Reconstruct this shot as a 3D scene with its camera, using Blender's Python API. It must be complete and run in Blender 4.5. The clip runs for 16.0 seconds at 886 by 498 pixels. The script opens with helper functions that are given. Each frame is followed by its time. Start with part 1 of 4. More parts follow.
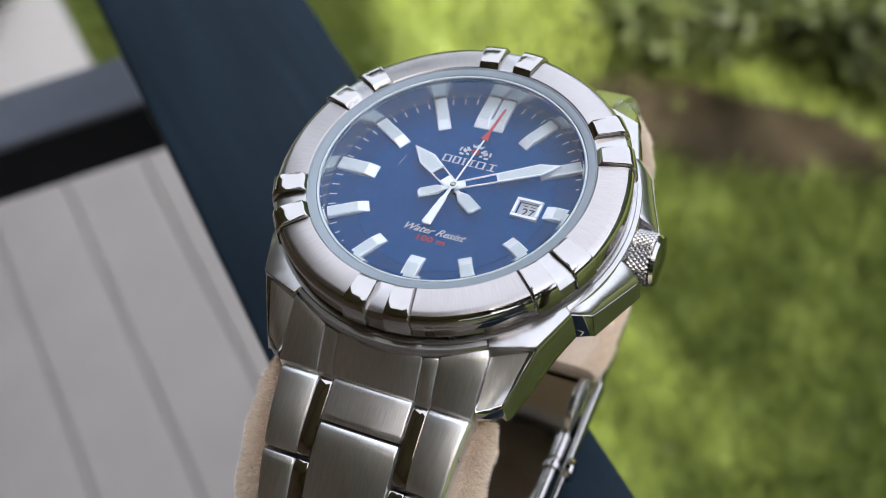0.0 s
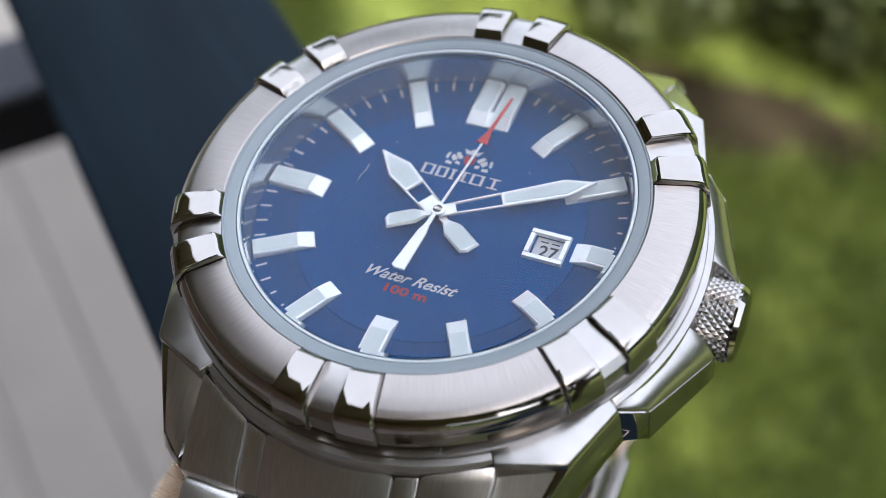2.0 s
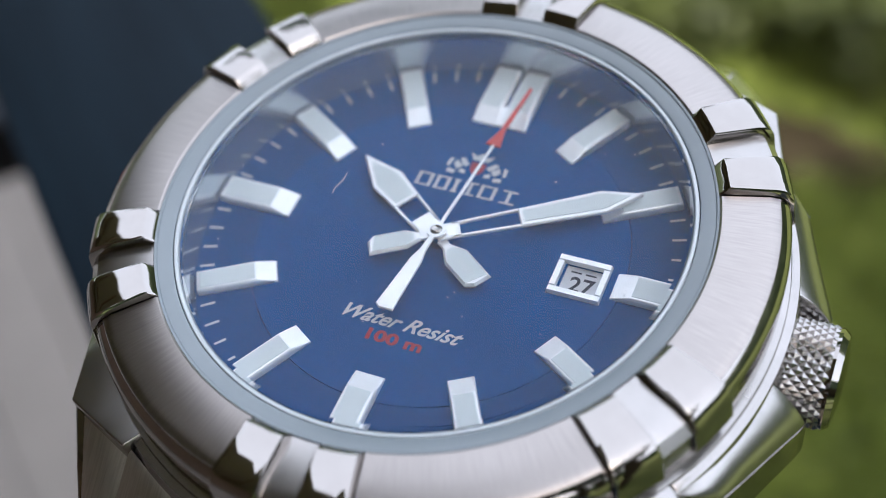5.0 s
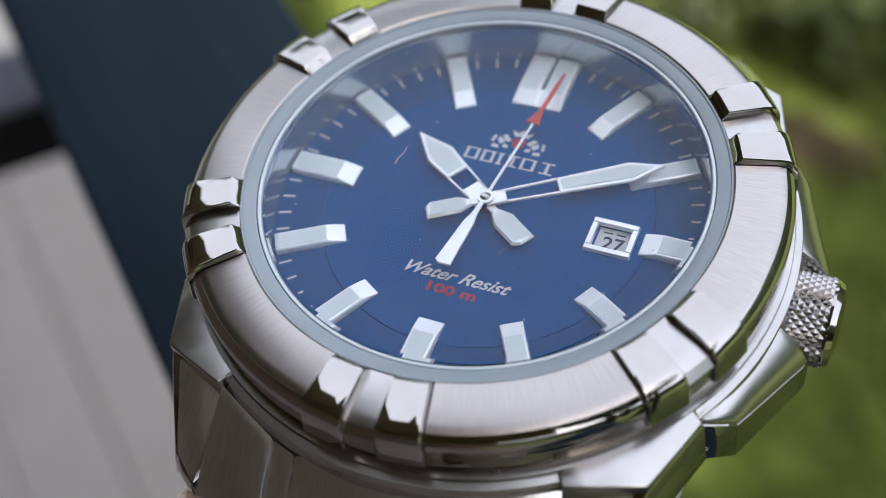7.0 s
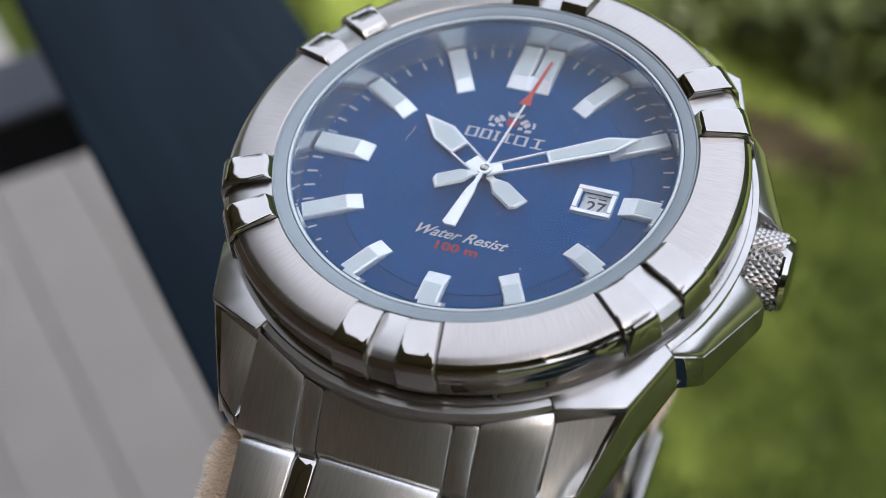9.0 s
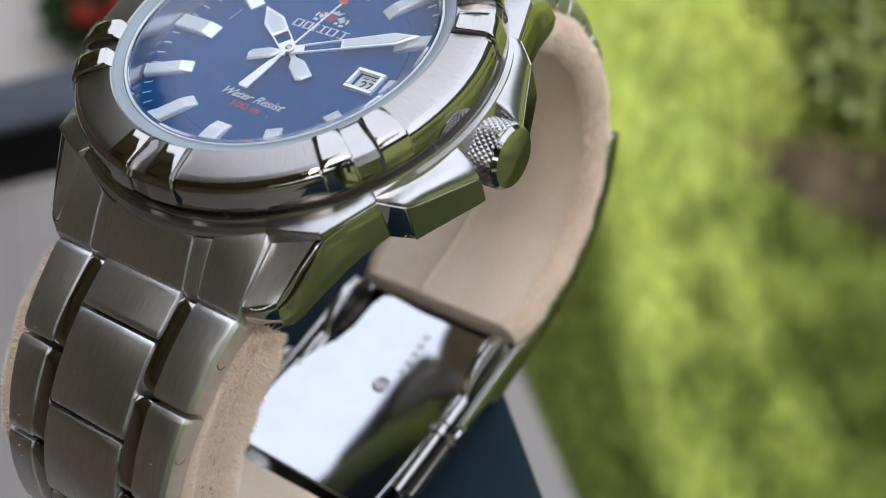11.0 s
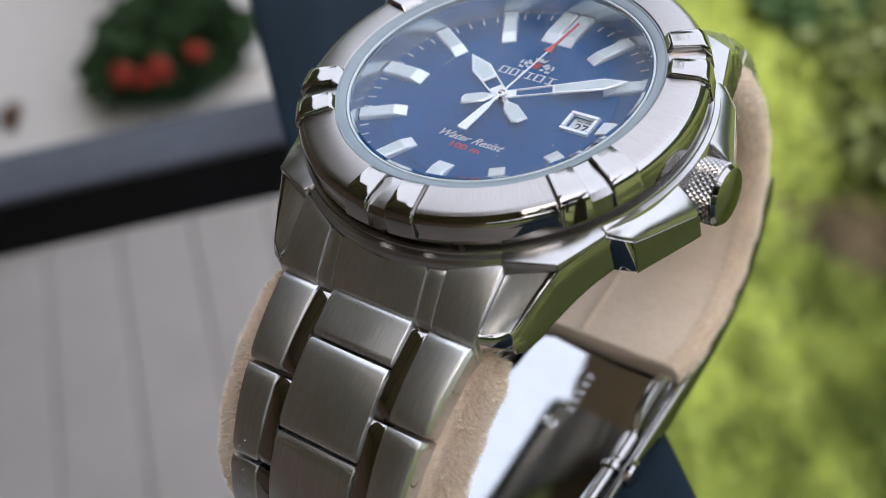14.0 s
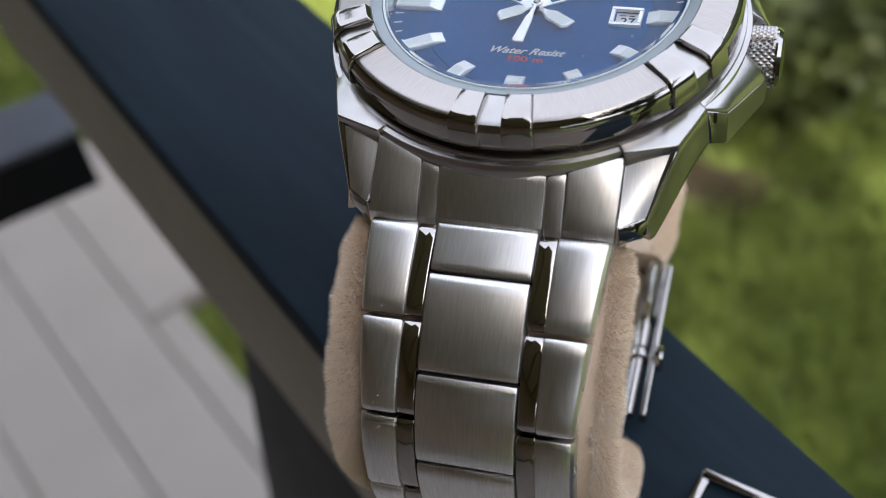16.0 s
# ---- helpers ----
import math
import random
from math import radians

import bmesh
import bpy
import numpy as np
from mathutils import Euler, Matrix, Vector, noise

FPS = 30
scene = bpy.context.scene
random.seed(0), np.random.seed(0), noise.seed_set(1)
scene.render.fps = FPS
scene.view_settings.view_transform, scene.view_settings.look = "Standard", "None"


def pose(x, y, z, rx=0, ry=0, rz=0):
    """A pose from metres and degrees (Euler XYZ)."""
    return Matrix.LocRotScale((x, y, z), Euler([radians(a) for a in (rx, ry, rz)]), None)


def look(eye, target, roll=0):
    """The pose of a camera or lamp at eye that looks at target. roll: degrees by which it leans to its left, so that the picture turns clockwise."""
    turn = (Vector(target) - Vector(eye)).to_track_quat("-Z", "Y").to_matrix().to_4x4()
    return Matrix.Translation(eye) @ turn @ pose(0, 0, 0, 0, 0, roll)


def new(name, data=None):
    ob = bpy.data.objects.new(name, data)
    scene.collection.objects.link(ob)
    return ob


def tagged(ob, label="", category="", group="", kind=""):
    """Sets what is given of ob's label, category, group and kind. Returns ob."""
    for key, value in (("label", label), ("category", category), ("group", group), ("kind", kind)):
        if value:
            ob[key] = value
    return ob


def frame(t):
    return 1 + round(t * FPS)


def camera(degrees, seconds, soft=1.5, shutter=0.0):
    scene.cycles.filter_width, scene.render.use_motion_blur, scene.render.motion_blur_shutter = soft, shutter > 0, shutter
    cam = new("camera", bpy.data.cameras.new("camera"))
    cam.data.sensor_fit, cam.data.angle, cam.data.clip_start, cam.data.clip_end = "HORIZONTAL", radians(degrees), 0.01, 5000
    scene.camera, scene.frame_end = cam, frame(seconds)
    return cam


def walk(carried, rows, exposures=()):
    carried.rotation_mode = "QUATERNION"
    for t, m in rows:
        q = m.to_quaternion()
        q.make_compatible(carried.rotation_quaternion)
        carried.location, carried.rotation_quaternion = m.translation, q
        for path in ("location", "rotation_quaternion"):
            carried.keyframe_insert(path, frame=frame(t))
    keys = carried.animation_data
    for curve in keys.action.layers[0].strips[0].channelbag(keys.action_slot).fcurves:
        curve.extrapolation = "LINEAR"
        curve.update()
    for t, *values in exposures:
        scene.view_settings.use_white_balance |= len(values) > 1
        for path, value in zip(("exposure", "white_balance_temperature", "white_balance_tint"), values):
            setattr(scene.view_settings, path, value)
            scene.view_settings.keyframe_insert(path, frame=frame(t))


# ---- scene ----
# ---- camera and walk ----
cam = camera(38, 16.0, 0.9)
cam.data.dof.use_dof = True
cam.data.dof.aperture_fstop = 26
PATH = [
    (0, 0.04940, -0.07824, 0.10410, 38.526, 8.091, 23.853),
    (0.5, 0.03918, -0.06851, 0.09333, 37.149, 6.555, 23.202),
    (1, 0.03642, -0.06128, 0.08647, 36.729, 6.769, 23.232),
    (1.5, 0.03321, -0.05557, 0.07865, 37.123, 6.324, 22.913),
    (2, 0.03108, -0.05150, 0.07380, 37.347, 6.489, 22.838),
    (2.5, 0.02877, -0.04837, 0.06974, 37.392, 6.137, 22.604),
    (3, 0.02768, -0.04565, 0.06645, 37.464, 6.091, 22.464),
    (3.5, 0.02563, -0.04182, 0.06193, 37.373, 6.293, 22.223),
    (4, 0.02392, -0.03943, 0.05815, 37.647, 6.307, 22.027),
    (4.2, 0.02424, -0.03930, 0.05649, 38.071, 6.993, 22.561),
    (6.3, 0.02467, -0.04337, 0.05929, 38.744, 7.177, 22.836),
    (6.5, 0.02453, -0.04459, 0.06105, 38.102, 6.873, 22.471),
    (7, 0.02477, -0.04832, 0.06405, 38.326, 6.649, 22.306),
    (7.5, 0.02423, -0.05034, 0.06373, 38.539, 6.440, 22.188),
    (8, 0.02430, -0.05260, 0.06577, 38.583, 6.215, 22.023),
    (8.5, 0.02377, -0.05536, 0.06714, 38.256, 6.221, 21.986),
    (9, 0.02834, -0.05795, 0.07198, 38.587, 6.653, 21.482),
    (9.5, 0.03884, -0.05778, 0.07095, 38.899, 7.309, 21.964),
    (9.7, 0.04321, -0.05713, 0.06786, 39.090, 7.814, 22.909),
    (11.8, 0.08316, -0.06350, 0.07458, 45.927, 11.476, 39.319),
    (12, 0.08337, -0.06475, 0.07735, 46.734, 11.554, 39.571),
    (12.5, 0.08459, -0.06639, 0.08113, 48.182, 11.785, 40.027),
    (13, 0.07787, -0.07098, 0.07889, 48.419, 11.499, 40.114),
    (13.5, 0.06902, -0.07265, 0.07299, 46.695, 10.999, 38.277),
    (14, 0.06299, -0.07359, 0.07485, 45.590, 10.975, 35.425),
    (14.5, 0.05842, -0.07542, 0.07861, 44.350, 10.152, 31.679),
    (15, 0.04825, -0.08045, 0.08058, 43.888, 10.099, 28.436),
    (15.5, 0.03681, -0.08525, 0.07769, 42.671, 9.510, 22.726),
    (16, 0.02570, -0.09528, 0.07711, 41.758, 7.164, 14.773),
]
walk(cam, [(t, pose(*p)) for t, *p in PATH], [(0, 2.23, 6350, 9), (4.2, 2.12, 6350, 9), (6.5, 2.03, 6350, 9), (8.5, 2.04, 6350, 9), (9.7, 2.10, 6350, 9), (14, 2.14, 6350, 9), (16, 2.08, 6350, 9)])

# ---- world, sun ----
HAZE, HAZE_COLOUR = 0.6, (5.4, 5.5, 6.0)
SUN_AZ, SUN_EL = 143.4, 50.0      # degrees from +y towards +x, and above the horizon
world = bpy.data.worlds.new("garden_sky")
scene.world = world
world.use_nodes = True
wn = world.node_tree
sky = wn.nodes.new("ShaderNodeTexSky")
sky.sky_type, sky.sun_disc = "NISHITA", False
sky.dust_density, sky.air_density = 4.0, 1.0
sky.sun_elevation, sky.sun_rotation = radians(SUN_EL), radians(SUN_AZ)
haze = wn.nodes.new("ShaderNodeMix")
haze.data_type, haze.inputs[0].default_value = "RGBA", HAZE
haze.inputs[7].default_value = (*HAZE_COLOUR, 1)      # thin high cloud
wn.links.new(sky.outputs[0], haze.inputs[6])
wn.links.new(haze.outputs[2], wn.nodes["Background"].inputs[0])
wn.nodes["Background"].inputs[1].default_value = 0.115
sun = new("sun", bpy.data.lights.new("sun", "SUN"))
sun.data.energy, sun.data.angle, sun.data.color = 2.4, radians(1.0), (1.0, 0.95, 0.86)
sun_way = Vector((math.sin(radians(SUN_AZ)) * math.cos(radians(SUN_EL)), math.cos(radians(SUN_AZ)) * math.cos(radians(SUN_EL)), math.sin(radians(SUN_EL))))
sun.matrix_world = look(sun_way * 5, (0, 0, 0))

# ---- materials ----
def material(name, colour, rough=0.5, metal=0.0, bump=0.0, stretch=(1, 1, 1), second=None, rough_var=0.0, scale=200.0, big=30.0, spec=0.5, turn=0.0):
    """A surface with fine grain and broader patches. scale, big: features a metre."""
    m = bpy.data.materials.new(name)
    m.use_nodes = True
    nt = m.node_tree
    b = nt.nodes["Principled BSDF"]
    b.inputs["Metallic"].default_value = metal
    b.inputs["Roughness"].default_value = rough
    b.inputs["Specular IOR Level"].default_value = spec
    tex = nt.nodes.new("ShaderNodeTexCoord")
    mp = nt.nodes.new("ShaderNodeMapping")
    mp.inputs["Scale"].default_value = stretch
    spin = nt.nodes.new("ShaderNodeMapping")
    spin.inputs["Rotation"].default_value = (0, 0, radians(turn))
    nt.links.new(tex.outputs["Object"], spin.inputs["Vector"])
    nt.links.new(spin.outputs[0], mp.inputs["Vector"])
    fine = nt.nodes.new("ShaderNodeTexNoise")
    fine.inputs["Scale"].default_value, fine.inputs["Detail"].default_value = scale, 5
    nt.links.new(mp.outputs[0], fine.inputs["Vector"])
    broad = nt.nodes.new("ShaderNodeTexNoise")
    broad.inputs["Scale"].default_value, broad.inputs["Detail"].default_value = big, 3
    nt.links.new(tex.outputs["Object"], broad.inputs["Vector"])
    second = second or [c * 0.8 for c in colour]
    ramp = nt.nodes.new("ShaderNodeValToRGB")
    ramp.color_ramp.elements[0].position, ramp.color_ramp.elements[1].position = 0.35, 0.65
    ramp.color_ramp.elements[0].color, ramp.color_ramp.elements[1].color = (*colour, 1), (*second, 1)
    add = nt.nodes.new("ShaderNodeMath")
    add.operation = "ADD"
    half = nt.nodes.new("ShaderNodeMath")
    half.operation, half.inputs[1].default_value = "MULTIPLY", 0.5
    nt.links.new(fine.outputs["Fac"], add.inputs[0])
    nt.links.new(broad.outputs["Fac"], add.inputs[1])
    nt.links.new(add.outputs[0], half.inputs[0])
    nt.links.new(half.outputs[0], ramp.inputs[0])
    nt.links.new(ramp.outputs[0], b.inputs["Base Color"])
    if rough_var:
        mr = nt.nodes.new("ShaderNodeMapRange")
        mr.inputs["To Min"].default_value, mr.inputs["To Max"].default_value = max(rough - rough_var, 0.02), rough + rough_var
        nt.links.new(half.outputs[0], mr.inputs["Value"])
        nt.links.new(mr.outputs[0], b.inputs["Roughness"])
    if bump:
        bp = nt.nodes.new("ShaderNodeBump")
        bp.inputs["Strength"].default_value, bp.inputs["Distance"].default_value = 1.0, bump
        nt.links.new(fine.outputs["Fac"], bp.inputs["Height"])
        nt.links.new(bp.outputs[0], b.inputs["Normal"])
    return m


def brushed_metal(name, colour, rough, radial):
    """Steel with fine parallel scratches: out from the dial's centre (radial) or along the band."""
    m = bpy.data.materials.new(name)
    m.use_nodes = True
    nt = m.node_tree
    b = nt.nodes["Principled BSDF"]
    b.inputs["Metallic"].default_value, b.inputs["Anisotropic"].default_value = 1.0, 0.72
    b.inputs["Anisotropic Rotation"].default_value = 0.25      # gloss spreads across the scratches
    tex = nt.nodes.new("ShaderNodeTexCoord")
    sep = nt.nodes.new("ShaderNodeSeparateXYZ")
    nt.links.new(tex.outputs["Object"], sep.inputs[0])
    comb = nt.nodes.new("ShaderNodeCombineXYZ")
    if radial:
        ang = nt.nodes.new("ShaderNodeMath")
        ang.operation = "ARCTAN2"
        nt.links.new(sep.outputs[0], ang.inputs[0])
        nt.links.new(sep.outputs[1], ang.inputs[1])
        across = nt.nodes.new("ShaderNodeMath")
        across.operation, across.inputs[1].default_value = "MULTIPLY", 240.0
        nt.links.new(ang.outputs[0], across.inputs[0])
        nt.links.new(across.outputs[0], comb.inputs[0])
        length = nt.nodes.new("ShaderNodeVectorMath")
        length.operation = "LENGTH"
        nt.links.new(tex.outputs["Object"], length.inputs[0])
        slow = nt.nodes.new("ShaderNodeMath")
        slow.operation, slow.inputs[1].default_value = "MULTIPLY", 500.0
        nt.links.new(length.outputs["Value"], slow.inputs[0])
        nt.links.new(slow.outputs[0], comb.inputs[1])
        flat = nt.nodes.new("ShaderNodeVectorMath")
        flat.operation, flat.inputs[1].default_value = "MULTIPLY", (1, 1, 0)
        nt.links.new(tex.outputs["Object"], flat.inputs[0])
        way = flat.outputs[0]
    else:
        for n, k in ((0, 9000.0), (1, 500.0), (2, 500.0)):
            mul = nt.nodes.new("ShaderNodeMath")
            mul.operation, mul.inputs[1].default_value = "MULTIPLY", k
            nt.links.new(sep.outputs[n], mul.inputs[0])
            nt.links.new(mul.outputs[0], comb.inputs[n])
        geo = nt.nodes.new("ShaderNodeNewGeometry")
        cross = nt.nodes.new("ShaderNodeVectorMath")
        cross.operation, cross.inputs[1].default_value = "CROSS_PRODUCT", (1, 0, 0)
        nt.links.new(geo.outputs["Normal"], cross.inputs[0])
        way = cross.outputs[0]
    nt.links.new(way, b.inputs["Tangent"])
    lines = nt.nodes.new("ShaderNodeTexNoise")
    lines.inputs["Scale"].default_value, lines.inputs["Detail"].default_value = 1.0, 4
    nt.links.new(comb.outputs[0], lines.inputs["Vector"])
    smear = nt.nodes.new("ShaderNodeTexNoise")
    smear.inputs["Scale"].default_value, smear.inputs["Detail"].default_value = 260.0, 5
    nt.links.new(tex.outputs["Object"], smear.inputs["Vector"])
    ramp = nt.nodes.new("ShaderNodeValToRGB")
    ramp.color_ramp.elements[0].position, ramp.color_ramp.elements[1].position = 0.3, 0.7
    ramp.color_ramp.elements[0].color = (*[c * 0.82 for c in colour], 1)
    ramp.color_ramp.elements[1].color = (*colour, 1)
    nt.links.new(lines.outputs["Fac"], ramp.inputs[0])
    nt.links.new(ramp.outputs[0], b.inputs["Base Color"])
    mr = nt.nodes.new("ShaderNodeMapRange")
    mr.inputs["From Min"].default_value, mr.inputs["From Max"].default_value = 0.3, 0.7
    mr.inputs["To Min"].default_value, mr.inputs["To Max"].default_value = rough - 0.025, rough + 0.03
    nt.links.new(smear.outputs["Fac"], mr.inputs["Value"])
    nt.links.new(mr.outputs[0], b.inputs["Roughness"])
    bp = nt.nodes.new("ShaderNodeBump")
    bp.inputs["Strength"].default_value, bp.inputs["Distance"].default_value = 0.55, 0.00001
    nt.links.new(lines.outputs["Fac"], bp.inputs["Height"])
    nt.links.new(bp.outputs[0], b.inputs["Normal"])
    return m


STEEL = (0.46, 0.425, 0.405)
brushed = brushed_metal("brushed_steel", STEEL, 0.30, True)
brushed_y = brushed_metal("brushed_steel_lengthwise", (0.80, 0.795, 0.79), 0.32, False)
polished = material("polished_steel", (0.44, 0.415, 0.395), 0.06, 1.0, second=(0.40, 0.375, 0.355), rough_var=0.04, scale=700, big=150)
satin = material("satin_steel", (0.47, 0.45, 0.435), 0.25, 1.0, second=(0.42, 0.405, 0.39), rough_var=0.06, scale=600, big=150)
sheen = material("bright_pressed_steel", (0.47, 0.475, 0.485), 0.05, 1.0, second=(0.43, 0.435, 0.44), rough_var=0.03, scale=300, big=120)
gap_shade_steel = material("shaded_steel_seam", (0.10, 0.095, 0.09), 0.4, 1.0)
dial_blue = material("blue_dial_lacquer", (0.001, 0.075, 0.248), 0.5, 0.0, second=(0.001, 0.067, 0.225), scale=1500, big=60, spec=0.05)
dial_rim = material("blue_dial_rim", (0.001, 0.062, 0.205), 0.45, 0.0, second=(0.001, 0.055, 0.185), scale=1500, big=60, spec=0.08)
rehaut_mat = material("inner_ring_steel_blue", (0.58, 0.63, 0.69), 0.16, 0.9, second=(0.52, 0.57, 0.63))
lume = material("white_lume", (0.70, 0.765, 0.775), 0.4, 0.0, second=(0.66, 0.725, 0.735), scale=2500, big=300)
silver = material("satin_silver", (0.92, 0.93, 0.94), 0.28, 0.35, second=(0.83, 0.84, 0.85), scale=1500, big=200)
print_white = material("white_print", (0.62, 0.65, 0.69), 0.5)
print_red = material("red_print", (0.36, 0.02, 0.045), 0.5)
red_paint = material("red_lacquer", (0.62, 0.035, 0.03), 0.35)
ink = material("dark_ink", (0.03, 0.03, 0.05), 0.6)
date_white = material("date_disc_white", (0.72, 0.73, 0.76), 0.6)
gasket = material("grey_blue_crystal_gasket", (0.27, 0.315, 0.345), 0.2, 0.0, second=(0.235, 0.275, 0.30))
glass_edge = material("ground_glass_edge", (0.62, 0.68, 0.71), 0.15, 0.0, second=(0.56, 0.62, 0.65))
velvet = material("tan_velvet", (0.81, 0.655, 0.495), 0.95, second=(0.74, 0.585, 0.435), scale=1800, big=180, bump=0.00012)
velvet.node_tree.nodes["Principled BSDF"].inputs["Sheen Weight"].default_value = 0.5
pile_mat = material("velvet_pile_tips", (0.95, 0.83, 0.69), 0.9, second=(0.89, 0.75, 0.60), scale=900, big=150)
navy_paint = material("dark_blue_grey_painted_wood", (0.010, 0.023, 0.036), 0.6, second=(0.006, 0.013, 0.021), stretch=(1, 14, 14), turn=38.9, scale=26, big=9, rough_var=0.12, bump=0.00012, spec=0.13)
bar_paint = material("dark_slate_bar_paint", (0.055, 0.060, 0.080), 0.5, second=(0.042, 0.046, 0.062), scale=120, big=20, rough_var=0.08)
black_paint_rail_shade = material("black_paint_and_rail_shade", (0.007, 0.007, 0.009), 0.5, second=(0.005, 0.005, 0.006), scale=120, big=20, rough_var=0.08, spec=0.1)
pale_wood = material("pale_grey_brown_wood_edge", (0.46, 0.44, 0.38), 0.8, second=(0.36, 0.34, 0.29), stretch=(1, 14, 1), scale=150, big=20, bump=0.0002)
pale_slat = material("pale_grey_slat", (0.345, 0.31, 0.28), 0.75, second=(0.30, 0.27, 0.242), stretch=(1, 1, 1), scale=14, big=4, bump=0.0002)
crystal_mat = bpy.data.materials.new("watch_crystal")
crystal_mat.use_nodes = True
_b = crystal_mat.node_tree.nodes["Principled BSDF"]
_b.inputs["Base Color"].default_value = (0.97, 0.985, 0.99, 1)
_b.inputs["Transmission Weight"].default_value, _b.inputs["Roughness"].default_value, _b.inputs["IOR"].default_value = 1.0, 0.0, 1.26

# ---- mesh helpers (lengths in millimetres inside the watch) ----
MM = 0.001


def mesh_of(bm, name, smooth=None):
    if smooth is not None:
        for e in bm.edges:
            e.smooth = len(e.link_faces) == 2 and e.calc_face_angle(0) < radians(smooth)
        for f in bm.faces:
            f.smooth = True
    me = bpy.data.meshes.new(name)
    bm.to_mesh(me)
    bm.free()
    return me


def part(name, bm, mat, parent=None, label="", smooth=28, unit=MM):
    """Links a bmesh, drawn in millimetres (unit), as one mesh object under a thing or a part."""
    if unit != 1:
        bmesh.ops.scale(bm, vec=(unit,) * 3, verts=bm.verts)
    bmesh.ops.recalc_face_normals(bm, faces=bm.faces)
    ob = new(name, mesh_of(bm, name, smooth))
    ob.data.materials.append(mat)
    ob.parent = parent
    return tagged(ob, label=label)


def empty(name, label, category, group="", place=(0, 0, 0)):
    ob = new(name)
    ob.location = place
    ob.empty_display_size = 0.01
    return tagged(ob, label, category, group)


def round_off(bm, width, segments=2, angle=25, limit=None):
    edges = [e for e in bm.edges if len(e.link_faces) == 2 and e.calc_face_angle(0) > radians(angle)]
    if limit:
        edges = [e for e in edges if limit(e)]
    bmesh.ops.bevel(bm, geom=edges, offset=width, segments=segments, profile=0.5, affect="EDGES", clamp_overlap=True)
    return bm


def prism(outline, z0, z1, bevel=0.0, segments=2):
    bm = bmesh.new()
    low = [bm.verts.new((x, y, z0)) for x, y in outline]
    high = [bm.verts.new((x, y, z1)) for x, y in outline]
    bm.faces.new(high)
    bm.faces.new(low[::-1])
    for n in range(len(low)):
        bm.faces.new((low[n - 1], low[n], high[n], high[n - 1]))
    bmesh.ops.recalc_face_normals(bm, faces=bm.faces)
    if bevel:
        round_off(bm, bevel, segments)
    return bm


def hull(points, bevel=0.0, segments=2):
    bm = bmesh.new()
    for p in points:
        bm.verts.new(p)
    r = bmesh.ops.convex_hull(bm, input=bm.verts)
    bmesh.ops.delete(bm, geom=[v for v in r["geom_interior"] if isinstance(v, bmesh.types.BMVert)], context="VERTS")
    bmesh.ops.dissolve_limit(bm, angle_limit=radians(2), verts=bm.verts, edges=bm.edges)
    if bevel:
        round_off(bm, bevel, segments)
    return bm


def lathe(profile, a0=0.0, a1=360.0, steps=120, closed_profile=True):
    """Turns a profile of (radius, height) round z, from a0 to a1 degrees clockwise from 12."""
    bm = bmesh.new()
    whole = a1 - a0 >= 359.9
    count = steps if whole else steps + 1
    rings = []
    for k in range(count):
        a = radians(a0 + (a1 - a0) * k / steps)
        rings.append([bm.verts.new((r * math.sin(a), r * math.cos(a), z)) for r, z in profile])
    n = len(profile)
    for k in range(steps):
        p, q = rings[k], rings[(k + 1) % count]
        for j in range(n if closed_profile else n - 1):
            bm.faces.new((p[j], p[(j + 1) % n], q[(j + 1) % n], q[j]))
    if not whole and closed_profile:
        bm.faces.new(rings[0])
        bm.faces.new(rings[-1][::-1])
    return bm


def merged(*many):
    out = bmesh.new()
    for bm in many:
        me = bpy.data.meshes.new("scratch")
        bm.to_mesh(me)
        bm.free()
        out.from_mesh(me)
        bpy.data.meshes.remove(me)
    return out


def moved(bm, m):
    bmesh.ops.transform(bm, matrix=m, verts=bm.verts)
    return bm


def block(x0, x1, y0, y1, z0, z1, bevel=0.0, m=None, segs=2):
    bm = prism([(x0, y0), (x1, y0), (x1, y1), (x0, y1)], z0, z1, bevel, segs)
    return moved(bm, m) if m else bm


def clockwise(a):
    """Turns a shape that points to 12 so that it points a degrees clockwise from it."""
    return Matrix.Rotation(radians(-a), 4, "Z")


# ---- the watch: dial, pointers, crystal ----
watch = empty("wristwatch", "stainless steel wristwatch with blue dial, strapped round a tan velvet pillow", "wristwatch")

DROP = -0.25      # how far the dial lies under the case rim
dial = part("dial", merged(lathe([(10.9, -0.35), (10.9, 0.0), (14.9, 0.0), (14.9, -0.35)])), dial_rim, watch, "dark blue dial with white minute track")
dial.location.z = DROP * MM


